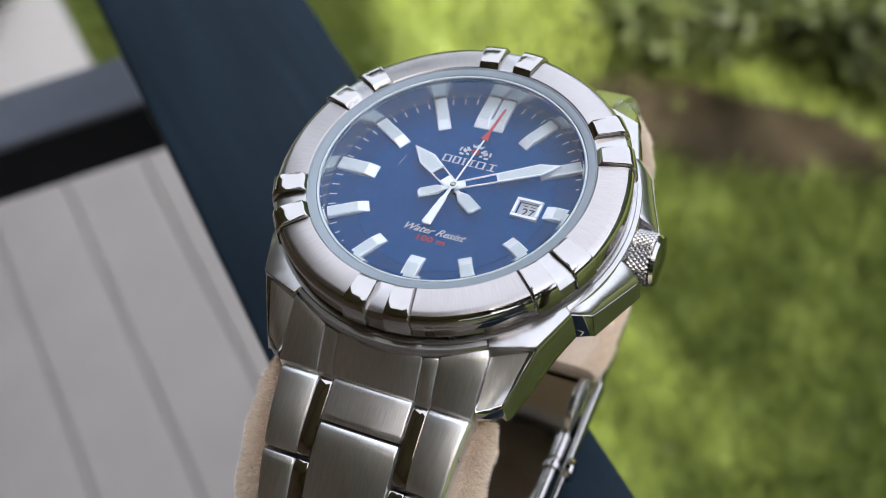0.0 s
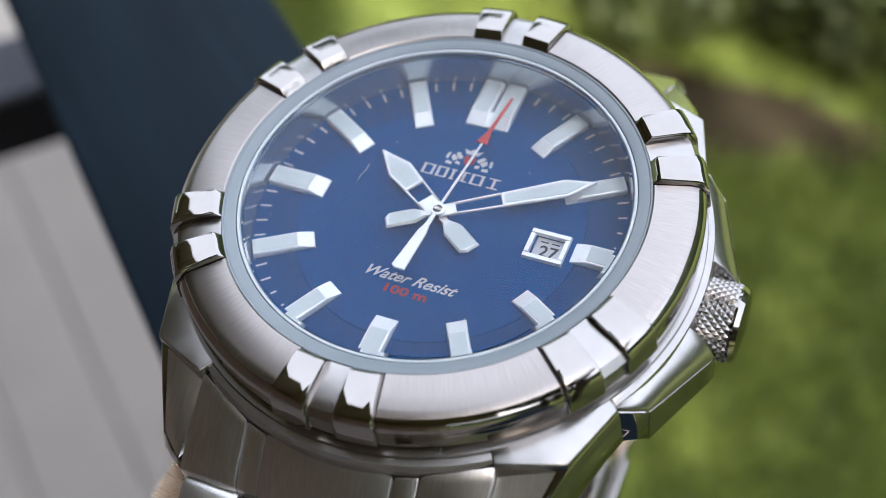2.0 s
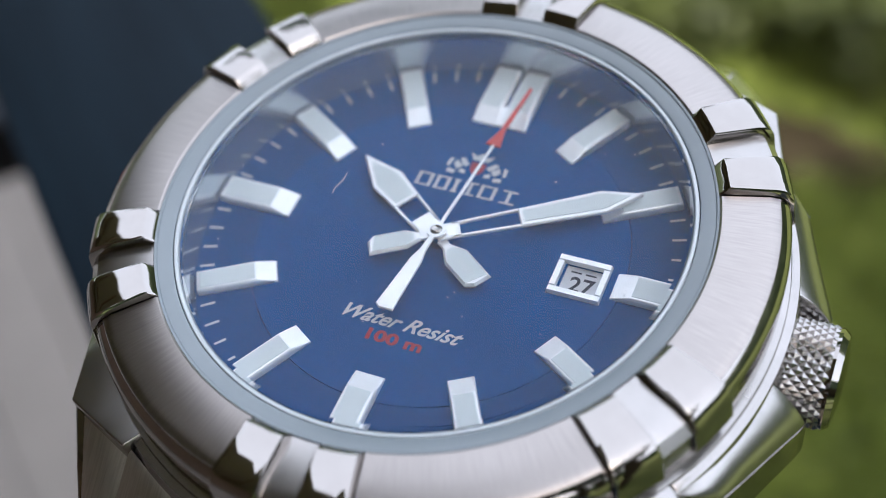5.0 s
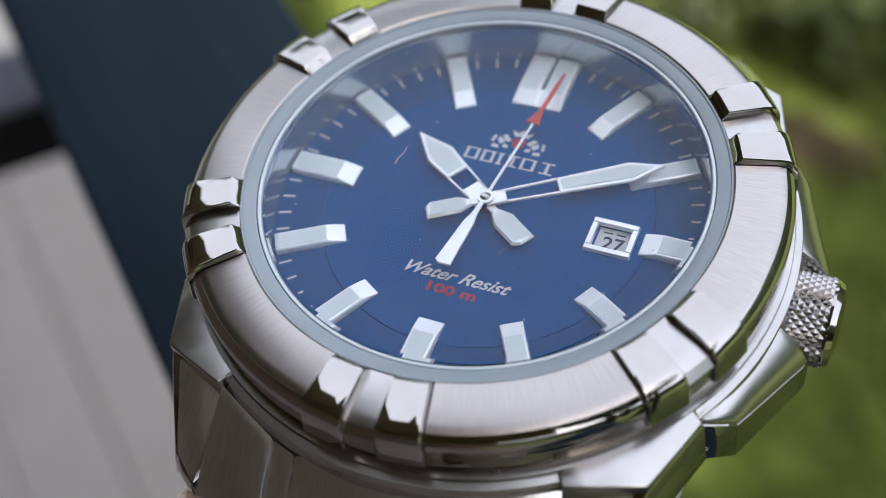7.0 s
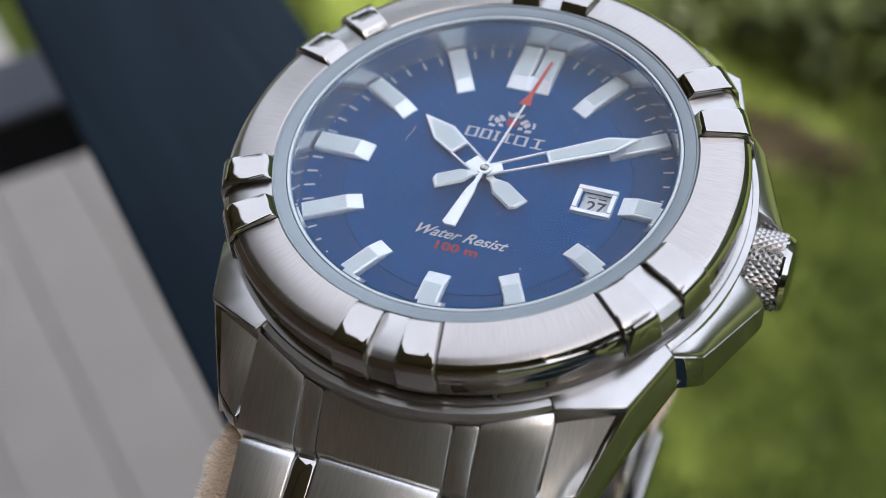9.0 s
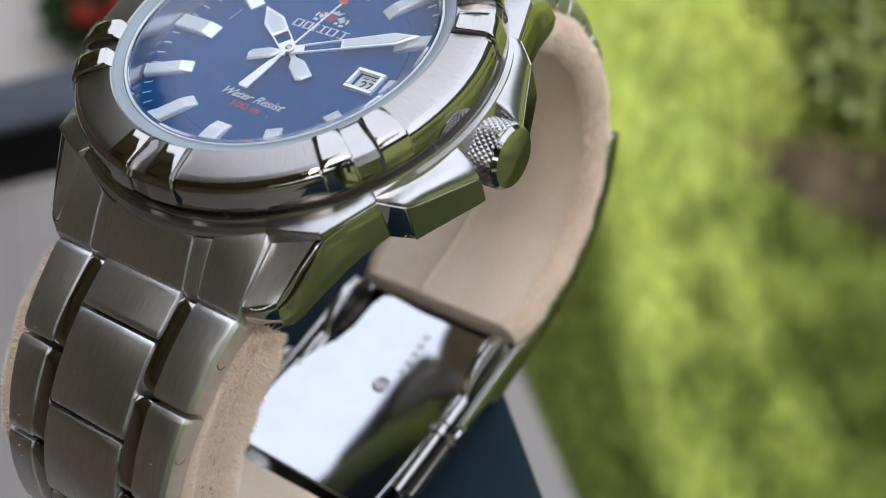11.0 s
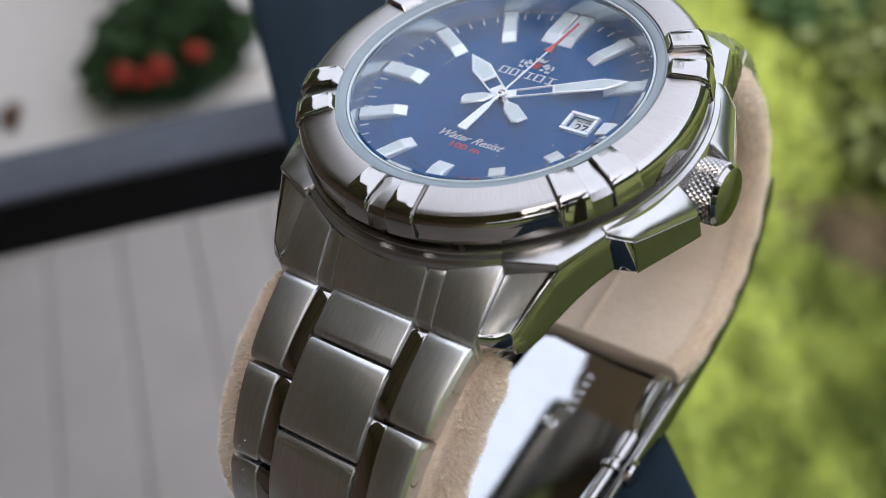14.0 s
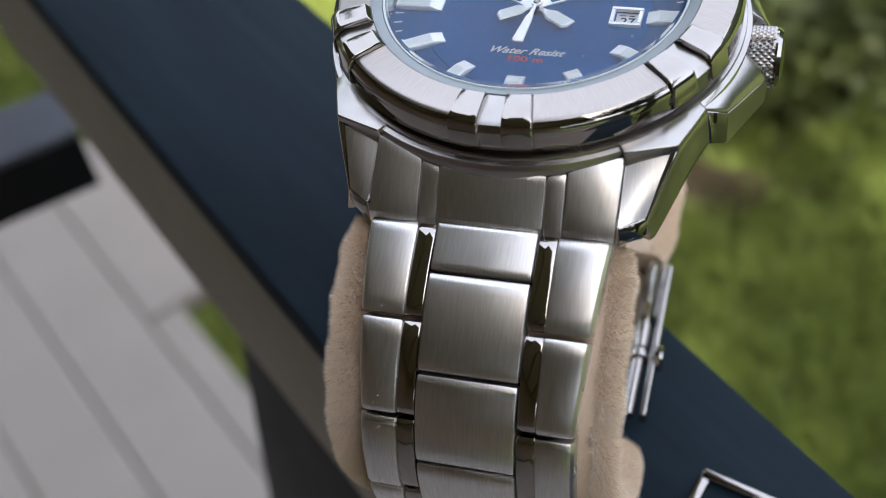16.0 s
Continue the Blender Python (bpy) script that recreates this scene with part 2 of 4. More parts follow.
def disc_with_window():
    """The inner disc, with the opening for the date cut out of it."""
    bm = bmesh.new()
    x0, x1, y0, y1, r = 7.5, 9.6, -1.05, 0.80, 10.86
    hole = [bm.verts.new((x, y, 0.06)) for x, y in ((x1, y1), (x1, y0), (x0, y0), (x0, y1))]
    inner = [math.degrees(math.atan2(v.co.x, v.co.y)) for v in hole]
    ring = []
    for k in range(120):
        a = radians(3 * k)
        ring.append(bm.verts.new((r * math.sin(a), r * math.cos(a), 0.06)))
    edges = [bm.edges.new((ring[k - 1], ring[k])) for k in range(120)] + [bm.edges.new((hole[k - 1], hole[k])) for k in range(4)]
    bmesh.ops.triangle_fill(bm, use_beauty=True, use_dissolve=False, edges=edges)
    keep = [f for f in bm.faces if x0 < f.calc_center_median().x < x1 and y0 < f.calc_center_median().y < y1]
    bmesh.ops.delete(bm, geom=keep, context="FACES")
    down = bmesh.ops.extrude_face_region(bm, geom=list(bm.faces))
    bmesh.ops.translate(bm, vec=(0, 0, -0.2), verts=[v for v in down["geom"] if isinstance(v, bmesh.types.BMVert)])
    return bm


part("dial_centre", disc_with_window(), dial_blue, dial, "glossy midnight blue centre disc", smooth=20)
part("date_disc", prism([(6.9, -1.5), (10.3, -1.5), (10.3, 1.5), (6.9, 1.5)], -0.27, -0.17), date_white, dial, "white date disc")


def sloped_block(w, r0, r1, z0, z1, chamfer_in, inset=0.0, step=0.16):
    """A long applied block pointing to 12, its inner end cut at a slant and its sides chamfered."""
    c = 0.15
    pts = []
    for r, z in ((r0, z0), (r1, z0)):
        pts += [(-w, r, z), (w, r, z)]
    pts += [(-w, r0 + 0.02, z0 + 0.15), (w, r0 + 0.02, z0 + 0.15), (-w, r1, z1 - c), (w, r1, z1 - c), (-w, r0 + chamfer_in, z1 - c), (w, r0 + chamfer_in, z1 - c)]
    pts += [(-w + c * 0.6, r1, z1), (w - c * 0.6, r1, z1), (-w + c * 0.6, r0 + chamfer_in, z1), (w - c * 0.6, r0 + chamfer_in, z1)]
    return hull(pts, 0.03, 1)


def index_at(a, w, r0=9.25, r1=13.96, side=0.0):
    """side: how far the marker stands beside its hour line."""
    turn = clockwise(a) @ Matrix.Translation((side, 0, 0))
    block = part("index", moved(sloped_block(w, r0, r1, 0.0, 0.52, 1.15), turn), silver, dial, "faceted silver hour marker", smooth=None)
    o = [(-w * 0.76, r0 + 1.2), (w * 0.76, r0 + 1.2), (w * 0.76, r1 - 0.18), (-w * 0.76, r1 - 0.18)]
    part("lume_strip", moved(prism(o, 0.47, 0.555, 0.03, 1), turn), lume, block, "milky white luminous fill", smooth=None)
    return block


for hour in range(1, 13):
    a = 30.0 * hour
    if hour == 3:
        index_at(a, 0.88, 10.4, 14.0)
    elif hour == 12:
        for side in (-0.93, 0.93):
            index_at(a, 0.82, 9.4, 14.0, side)
        part("index_bridge", moved(hull([(x, y, z) for x in (-0.3, 0.3) for y, z in ((9.42, 0.05), (9.45, 0.15), (10.5, 0.42), (10.85, 0.42), (10.85, 0.05))], 0.02, 1), clockwise(a)), silver, dial, "silver bridge of the double marker")
    else:
        index_at(a, 0.87 if hour in (6, 9) else 0.74, 9.35)
for minute in range(60):
    if minute % 5:
        part("minute_tick", moved(prism([(-0.07, 13.1), (0.07, 13.1), (0.07, 13.95), (-0.07, 13.95)], 0.0, 0.02), clockwise(6 * minute)), print_white, dial, smooth=None)

# the framed date window
def frame_bm(x0, x1, y0, y1, t, z0, z1):
    return merged(*[hull([(x, y, z0) for x in (a, b) for y in (c, d)] + [(x, y, z1) for x in (a + s, b - s) for y in (c + s, d - s)])
                    for a, b, c, d, s in ((x0, x1, y0, y0 + t, 0.05), (x0, x1, y1 - t, y1, 0.05), (x0, x0 + t, y0 + t, y1 - t, 0.05), (x1 - t, x1, y0 + t, y1 - t, 0.05))])


part("date_frame", frame_bm(6.98, 10.02, -1.46, 1.18, 0.42, 0.04, 0.36), silver, dial, "raised silver date frame", smooth=20)


def text_bm(words, size, font_shear=0.0, extrude=0.01, bold=0.0):
    cu = bpy.data.curves.new("lettering", "FONT")
    cu.body, cu.size, cu.align_x, cu.align_y, cu.extrude, cu.shear, cu.offset = words, size, "CENTER", "CENTER", extrude, font_shear, bold
    ob = bpy.data.objects.new("lettering", cu)
    scene.collection.objects.link(ob)
    dg = bpy.context.evaluated_depsgraph_get()
    me = bpy.data.meshes.new_from_object(ob.evaluated_get(dg))
    bpy.data.objects.remove(ob)
    bm = bmesh.new()
    bm.from_mesh(me)
    bpy.data.meshes.remove(me)
    return bm


def squeezed(bm, sx):
    bmesh.ops.scale(bm, vec=(sx, 1, 1), verts=bm.verts)
    return bm


part("date_number", moved(text_bm("27", 1.42, bold=0.02), pose(8.62, -0.40, -0.155)), ink, dial, "dark printed 27", smooth=None)
for x in (8.1, 8.95):
    part("date_edge_bar", block(x - 0.3, x + 0.3, 0.42, 0.52, -0.17, -0.155), ink, dial, smooth=None)
part("dial_words", moved(squeezed(text_bm("Water Resist", 1.25, 0.5, bold=0.022), 1.06), pose(0.0, -5.86, 0.075)), print_white, dial, "white slanted print", smooth=None)
part("dial_words_red", moved(squeezed(text_bm("100 m", 0.98, bold=0.035), 1.42), pose(0.2, -6.98, 0.075)), print_red, dial, "red print", smooth=None)
# maker's mark: plain bars for the name and plain shapes for the crest
for x, w, stems in ((-2.72, 0.50, 2), (-1.58, 0.45, 2), (-0.72, 0.20, 1), (0.18, 0.40, 1), (1.28, 0.52, 2), (2.62, 0.46, 1)):
    y0, y1, t = 3.78, 4.78, 0.10
    bars = [block(x - w, x + w, y0, y0 + t, 0.06, 0.085), block(x - w, x + w, y1 - t, y1, 0.06, 0.085)]
    for q in ((-w + 0.12, w - 0.12) if stems == 2 else (0.0,)):
        bars.append(block(x + q - 0.10, x + q + 0.10, y0 + t, y1 - t, 0.06, 0.085))
    part("maker_bar", merged(*bars), print_white, dial, smooth=None)
shield = [(-0.45, 6.3), (0.45, 6.3), (0.42, 5.75), (0.25, 5.45), (0, 5.35), (-0.25, 5.45), (-0.42, 5.75)]
part("crest_shield", prism(shield, 0.06, 0.09), print_red, dial, smooth=None)
for s in (-1, 1):
    strokes = ([(0.55, 6.05), (0.95, 6.5), (1.25, 6.4), (1.0, 6.0), (0.75, 5.85)], [(0.9, 5.85), (1.35, 6.25), (1.5, 5.9), (1.2, 5.55)], [(1.6, 6.3), (1.85, 6.25), (1.9, 5.7), (1.7, 5.65)],
               [(0.62, 5.55), (0.95, 5.65), (1.0, 5.35), (0.6, 5.3)], [(1.2, 5.4), (1.7, 5.5), (1.75, 5.2), (1.25, 5.15)])
    part("crest_flank", merged(*[prism([(s * x, y) for x, y in o][::s], 0.06, 0.085) for o in strokes]), print_white, dial, smooth=None)
part("crest_top", prism([(-0.5, 6.5), (0.5, 6.5), (0.75, 7.0), (0.3, 6.8), (0, 7.12), (-0.3, 6.8), (-0.75, 7.0)], 0.06, 0.085), print_white, dial, smooth=None)

# hour, minute and second pointers
def hand_bar(outline, z0, z1, ridge=0.0):
    """A hand pointing to 12, with its top chamfered."""
    bm = prism(outline, z0, z1)
    top = [e for e in bm.edges if all(v.co.z > z1 - 1e-6 for v in e.verts)]
    bmesh.ops.bevel(bm, geom=top, offset=ridge or 0.08, segments=1, affect="EDGES", clamp_overlap=True)
    return bm


def long_hand(name, length, w, a, z, window, tail, tail_w, shoulder):
    """Skeleton sword hand: open window near the hub, luminous blade, luminous counterweight."""
    turn = clockwise(a)
    t = 0.17
    y0, y1 = window
    root = w * 0.62
    wa = root + (w - root) * (y0 / shoulder)
    wb = root + (w - root) * (y1 / shoulder)
    pieces = [hand_bar([(-wa, 0.9), (-wa + t, 0.9), (-wb + t, y1), (-wb, y1)], z, z + 0.16, 0.03), hand_bar([(wa - t, 0.9), (wa, 0.9), (wb, y1), (wb - t, y1)], z, z + 0.16, 0.03),
              hand_bar([(-wa, 0.0), (wa, 0.0), (wa, y0), (-wa, y0)], z, z + 0.16, 0.03),
              hand_bar([(-wb, y1), (wb, y1), (w, shoulder), (0.05, length), (-0.05, length), (-w, shoulder)], z, z + 0.18, 0.1),
              hand_bar([(-0.25, -1.0), (0.25, -1.0), (0.3, 0.2), (-0.3, 0.2)], z, z + 0.16, 0.03),
              hand_bar([(-tail_w, -tail + 0.35), (-tail_w * 0.4, -tail), (tail_w, -tail), (tail_w, -tail * 0.45), (0.25, -0.9), (-0.25, -0.9), (-tail_w, -tail * 0.45)], z, z + 0.2, 0.12)]
    h = part(name, moved(merged(*pieces), turn), silver, watch, "silver skeleton hand with luminous tip", smooth=20)
    k = 0.26
    blade = [(-wb + k, y1 + 0.25), (wb - k, y1 + 0.25), (w - k, shoulder), (0.0, length - 0.75), (-w + k, shoulder)]
    part("lume_blade", moved(prism(blade, z + 0.14, z + 0.215), turn), lume, h, "milky white luminous fill")
    part("lume_tail", moved(prism([(-tail_w + 0.13, -tail + 0.42), (tail_w - 0.13, -tail + 0.2), (tail_w - 0.13, -tail * 0.45), (0.2, -1.3), (-0.2, -1.3), (-tail_w + 0.13, -tail * 0.45)], z + 0.16, z + 0.225), turn), lume, h, "milky white luminous fill")
    return h


HOUR_A, MINUTE_A, SECOND_A = 304.2, 59.4, 6.2
long_hand("hour_hand", 8.0, 1.0, HOUR_A, 0.32, (1.8, 3.3), 4.25, 0.77, 5.45)
long_hand("minute_hand", 11.85, 0.82, MINUTE_A, 0.60, (1.35, 4.75), 3.95, 0.66, 9.6)
turn = clockwise(SECOND_A)
second_hand = part("second_hand", moved(merged(hand_bar([(-0.1, -1.5), (0.1, -1.5), (0.08, 7.0), (-0.08, 7.0)], 0.92, 1.02, 0.02), lathe([(0.0, 0.88), (0.55, 0.88), (0.55, 1.04), (0.0, 1.04)], steps=24, closed_profile=False),
                   hand_bar([(-0.14, -0.5), (-0.2, -1.6), (-0.38, -2.3), (-0.58, -5.75), (-0.3, -5.95), (0.52, -5.85), (0.36, -2.3), (0.2, -1.6), (0.14, -0.5)], 0.90, 1.04, 0.05)), turn), silver, watch, "thin white seconds hand with wide counterweight")
part("red_arrow", moved(hand_bar([(-0.46, 6.95), (0.46, 6.95), (0.16, 8.2), (0.10, 12.0), (-0.10, 12.0), (-0.16, 8.2)], 0.93, 1.05, 0.02), turn), red_paint, second_hand, "red arrow tip")
part("hand_pin", lathe([(0.0, -0.3), (0.5, -0.3), (0.5, 0.86), (0.32, 1.08), (0.22, 1.16), (0.1, 1.1), (0.0, 1.1)], steps=32, closed_profile=False), polished, watch, "polished hand pinion")

part("rehaut", lathe([(14.12, -0.35), (14.16, -0.24), (14.42, 2.35), (15.3, 2.35), (15.3, -0.6), (14.9, -0.6)], steps=180), rehaut_mat, watch, "glossy dark inner ring")
ring = part("crystal_gasket", lathe([(14.12, 2.4), (14.14, 2.82), (14.22, 2.88), (14.52, 2.94), (14.56, 3.14), (14.66, 3.2), (15.36, 3.3), (15.42, 3.38), (15.54, 3.4), (15.54, 2.3), (14.2, 2.3)], steps=180), gasket, watch, "grey-blue crystal gasket", smooth=25)
part("glass_edge", lathe([(14.24, 2.88), (14.26, 3.1), (14.32, 3.16), (14.46, 3.16), (14.5, 3.1), (14.51, 2.9)], steps=180), glass_edge, ring, "pale ground edge of the crystal")
crystal = part("crystal", lathe([(0.0, 2.6), (14.09, 2.6), (14.1, 2.9), (14.18, 3.1), (14.0, 3.26), (0.0, 3.26)], steps=180, closed_profile=False), crystal_mat, watch, "flat clear crystal")
crystal.visible_shadow = False

# ---- bezel ----
bezel = part("bezel", lathe([(15.5, 2.3), (15.5, 3.1), (15.62, 3.2), (18.3, 2.95), (18.75, 2.8), (19.1, 2.45), (19.25, 2.0), (19.25, 0.35), (19.05, 0.1), (18.6, 0.05), (16.5, 0.05)], steps=240), polished, watch, "thick polished steel bezel", smooth=35)
for k in range(6):
    c = 60.0 * k
    face = lathe([(15.56, 3.1), (15.56, 3.42), (15.66, 3.5), (18.2, 3.3), (18.75, 3.12), (19.1, 2.8), (19.28, 2.4), (19.28, 2.2), (18.6, 2.2)], c + 11.5, c + 48.5, 48)
    part("bezel_face", face, brushed, bezel, "radially brushed bezel face", smooth=30)
    part("bezel_rim", lathe([(18.72, 3.0), (18.74, 3.14), (19.08, 2.86), (19.31, 2.42), (19.31, 1.9), (19.0, 1.9)], c + 11.55, c + 48.45, 48), polished, bezel, "polished rounded rim", smooth=60)
    groove = part("bezel_groove", lathe([(15.58, 3.0), (15.6, 3.3), (18.2, 3.12), (18.9, 2.85), (19.36, 2.3), (19.36, 1.0), (18.6, 0.8)], c - 3.05, c + 3.05, 8), satin, bezel, "satin groove between the studs")
    if k == 3:      # the camera is focused on the 6 o'clock edge of the bezel
        at = Vector((0, -0.0065, 0.001))
        groove.data.transform(Matrix.Translation(-at))
        groove.location = at
        cam.data.dof.focus_object = groove
    for sd in (-1, 1):
        a0, a1 = sorted((c + sd * 2.95, c + sd * 11.3))
        low_p = [(15.5, 2.9), (15.5, 3.3), (15.9, 3.35), (16.2, 3.38), (18.3, 3.2), (18.9, 3.0), (19.25, 2.7), (19.5, 2.2), (19.64, 0.95), (19.3, 0.6), (17.0, 0.6)]
        high_p = [(15.5, 2.9), (15.52, 3.38), (16.02, 3.96), (16.16, 4.01), (18.5, 3.70), (18.95, 3.57), (19.28, 3.27), (19.5, 2.8), (19.68, 1.0), (19.3, 0.62), (17.0, 0.6)]
        stud = bmesh.new()
        rings = []
        for ang, rise in ((a0, 0.0), (a0 + 0.22, 0.8), (a0 + 0.4, 0.95), (a0 + 0.75, 1.0), (a0 + 2.6, 1.0), (a1 - 2.6, 1.0), (a1 - 0.75, 1.0), (a1 - 0.4, 0.95), (a1 - 0.22, 0.8), (a1, 0.0)):
            q = radians(ang)
            rings.append([stud.verts.new((r * math.sin(q), r * math.cos(q), z)) for r, z in (Vector(p).lerp(Vector(h), rise) for p, h in zip(low_p, high_p))])
        for p, q in zip(rings, rings[1:]):
            for n in range(len(p)):
                stud.faces.new((p[n - 1], p[n], q[n], q[n - 1]))
        stud.faces.new(rings[0])
        stud.faces.new(rings[-1][::-1])
        bmesh.ops.recalc_face_normals(stud, faces=stud.faces)
        part("stud", stud, polished, bezel, "mirror polished raised stud", smooth=32)

# ---- case ----
def mirrored(pts, sx=1, sy=1):
    return [(sx * x, sy * y, z) for x, y, z in pts]


def plate(outline, back):
    """A flat facet of any outline, with the thickness and direction of back."""
    bm = bmesh.new()
    near = [bm.verts.new(p) for p in outline]
    far = [bm.verts.new(Vector(p) + Vector(back)) for p in outline]
    bm.faces.new(near)
    bm.faces.new(far[::-1])
    for n in range(len(near)):
        bm.faces.new((near[n - 1], far[n - 1], far[n], near[n]))
    bmesh.ops.recalc_face_normals(bm, faces=bm.faces)
    round_off(bm, 0.1, 2)
    return bm


def shelf(rows, low):
    """A ledge of cross rows of points, from the case's middle outwards; its outer wall goes down to the heights low."""
    bm = bmesh.new()
    grid = []
    for row, z in zip(rows, low):
        out, inn = row[-1], row[0]
        grid.append([bm.verts.new(p) for p in row] + [bm.verts.new((out[0], out[1], z)), bm.verts.new((inn[0] * 0.95, inn[1] * 0.95, z)), bm.verts.new((inn[0] * 0.95, inn[1] * 0.95, inn[2]))])
    n = len(grid[0])
    for a, b in zip(grid, grid[1:]):
        for j in range(n):
            bm.faces.new((a[j - 1], a[j], b[j], b[j - 1]))
    bm.faces.new(grid[0])
    bm.faces.new(grid[-1][::-1])
    bmesh.ops.recalc_face_normals(bm, faces=bm.faces)
    round_off(bm, 0.14, 3, 32)
    return bm


def skirt(edge, drop, low, thick=0.5):
    """A bent wall that hangs under an edge, thick towards the case's middle."""
    bm = bmesh.new()
    rows = []
    for x, y, z in edge:
        q = 1 - thick / math.hypot(x, y)
        rows.append([bm.verts.new(p) for p in ((x, y, z - drop), (x, y, low), (x * q, y * q, low), (x * q, y * q, z - drop))])
    for a, b in zip(rows, rows[1:]):
        for j in range(4):
            bm.faces.new((a[j - 1], a[j], b[j], b[j - 1]))
    bm.faces.new(rows[0])
    bm.faces.new(rows[-1][::-1])
    bmesh.ops.recalc_face_normals(bm, faces=bm.faces)
    return bm


def ring_point(x, y, r, z):
    """The point at radius r on the way from the middle to (x, y)."""
    q = r / math.hypot(x, y)
    return (x * q, y * q, z)


case = part("case", lathe([(15.0, 0.02), (18.4, 0.02), (18.7, -0.06), (18.74, -0.28), (19.5, -0.42), (19.56, -0.7), (20.0, -0.8), (20.1, -1.15), (20.2, -1.4), (20.2, -3.2), (19.3, -3.6), (18.6, -6.4), (16.5, -7.6), (14.0, -7.9), (13.0, -7.9)], steps=180), satin, watch, "satin steel case", smooth=25)
# shoulder from the end link to the notch, and the ledge over each lug
SHOULDER = [(11.1, -17.35, -0.5), (12.5, -16.85, -0.52), (14.0, -16.3, -0.56), (15.52, -15.7, -0.62), (16.4, -13.2, -0.75), (17.28, -10.65, -0.9)]
# lug: sloping brushed top, polished flank with a hollow lower edge, rounded tip
LUG = [(11.2, -17.4, -2.15), (15.22, -16.3, -1.85), (13.42, -20.65, -4.85), (11.3, -22.35, -4.65)]
FLANK_TOP = [(17.34, -10.63, -1.1), (16.49, -13.13, -1.02), (15.57, -15.65, -1.2), (14.57, -18.23, -3.0), (13.55, -20.78, -4.95)]
FLANK_LOW = [(17.64, -10.71, -5.1), (16.97, -12.67, -5.2), (16.29, -14.58, -5.6), (15.42, -17.09, -6.5), (14.84, -18.5, -7.2), (14.24, -20.1, -7.75), (13.96, -21.06, -7.2)]


def sheet_solid(rows, back):
    """A smooth sheet of rows of points, thickened by the shift back."""
    bm = bmesh.new()
    near = [[bm.verts.new(p) for p in row] for row in rows]
    far = [[bm.verts.new(Vector(p) + Vector(back)) for p in row] for row in rows]
    m, n = len(rows), len(rows[0])
    for j in range(m - 1):
        for k in range(n - 1):
            bm.faces.new((near[j][k], near[j][k + 1], near[j + 1][k + 1], near[j + 1][k]))
            bm.faces.new((far[j][k], far[j + 1][k], far[j + 1][k + 1], far[j][k + 1]))
    ring_ids = [(0, k) for k in range(n)] + [(j, n - 1) for j in range(1, m)] + [(m - 1, k) for k in range(n - 2, -1, -1)] + [(j, 0) for j in range(m - 2, 0, -1)]
    for (j0, k0), (j1, k1) in zip(ring_ids, ring_ids[1:] + ring_ids[:1]):
        bm.faces.new((near[j0][k0], far[j0][k0], far[j1][k1], near[j1][k1]))
    bmesh.ops.recalc_face_normals(bm, faces=bm.faces)
    return bm


def lug_rows():
    """The lug's sloping top, slightly crowned, from under the shoulder to the tip."""
    a, b, c, d = (Vector(p) for p in LUG)
    rows = []
    for j in range(-2, 9):
        v = j / 8
        inn, out = a + (d - a) * v, b + (c - b) * v
        rows.append([inn.lerp(out, k / 4) + Vector((0, 0, 0.10 * math.sin(math.pi * k / 4) - 0.06 * (k in (0, 4)))) for k in range(5)])
    return rows


def flank_rows():
    """The lug's polished side: a smooth wall between its upper and lower edge, with both edges turned in."""
    def at(edge, u):
        ys = [-p[1] for p in edge]
        y = ys[0] + (ys[-1] - ys[0]) * u
        return Vector((float(np.interp(y, ys, [p[0] for p in edge])), -y, float(np.interp(y, ys, [p[2] for p in edge]))))
    rows = []
    for g, turned in ((0.0, 0.16), (0.03, 0.05), (0.08, 0.0), (0.35, 0.0), (0.65, 0.0), (0.92, 0.0), (0.97, 0.06), (1.0, 0.18)):
        rows.append([at(FLANK_TOP, k / 12).lerp(at(FLANK_LOW, k / 12), g) - Vector((0.93, -0.37, 0)) * turned for k in range(13)])
    return rows


def tip_rows():
    """The polished nose that rolls from the end of the lug's top down to its foot."""
    c, d = Vector(LUG[2]), Vector(LUG[3])
    rows = []
    for push, z in ((-0.12, 0.03), (0.1, -0.06), (0.3, -0.3), (0.42, -0.7), (0.44, -1.2), (0.34, -1.75), (0.05, -2.2), (-0.5, -2.5)):
        rows.append([d.lerp(c, k / 6) + Vector((0.63, -0.78, 0)) * (push * (0.45 + 0.55 * math.sin(math.pi * (k + 0.4) / 6.8))) + Vector((0, 0, z)) for k in range(7)])
    return rows


for sx in (-1, 1):
    for sy in (-1, 1):
        rows = [[ring_point(x, y, 18.5, -0.3), ring_point(x, y, 19.4, -0.46), (x, y, z)] for x, y, z in SHOULDER]
        part("case_shoulder", shelf([mirrored(row, sx, -sy) for row in rows], [-3.2] * 4 + [-1.7] * 2), satin, case, "satin shoulder above the lug", smooth=30)
        l = part("lug", sheet_solid([mirrored(row, sx, -sy) for row in lug_rows()], (-0.3 * sx, 0, -2.6)), brushed_y, case, "brushed sloping lug")
        part("lug_flank", sheet_solid([mirrored(row, sx, -sy) for row in flank_rows()], (-0.7 * sx, -0.25 * sy, 0.0)), polished, l, "mirror polished lug side", smooth=40)
        part("lug_tip", sheet_solid([mirrored(row, sx, -sy) for row in tip_rows()], (-0.3 * sx, -0.8 * sy, 0)), polished, l, "rounded polished lug tip")
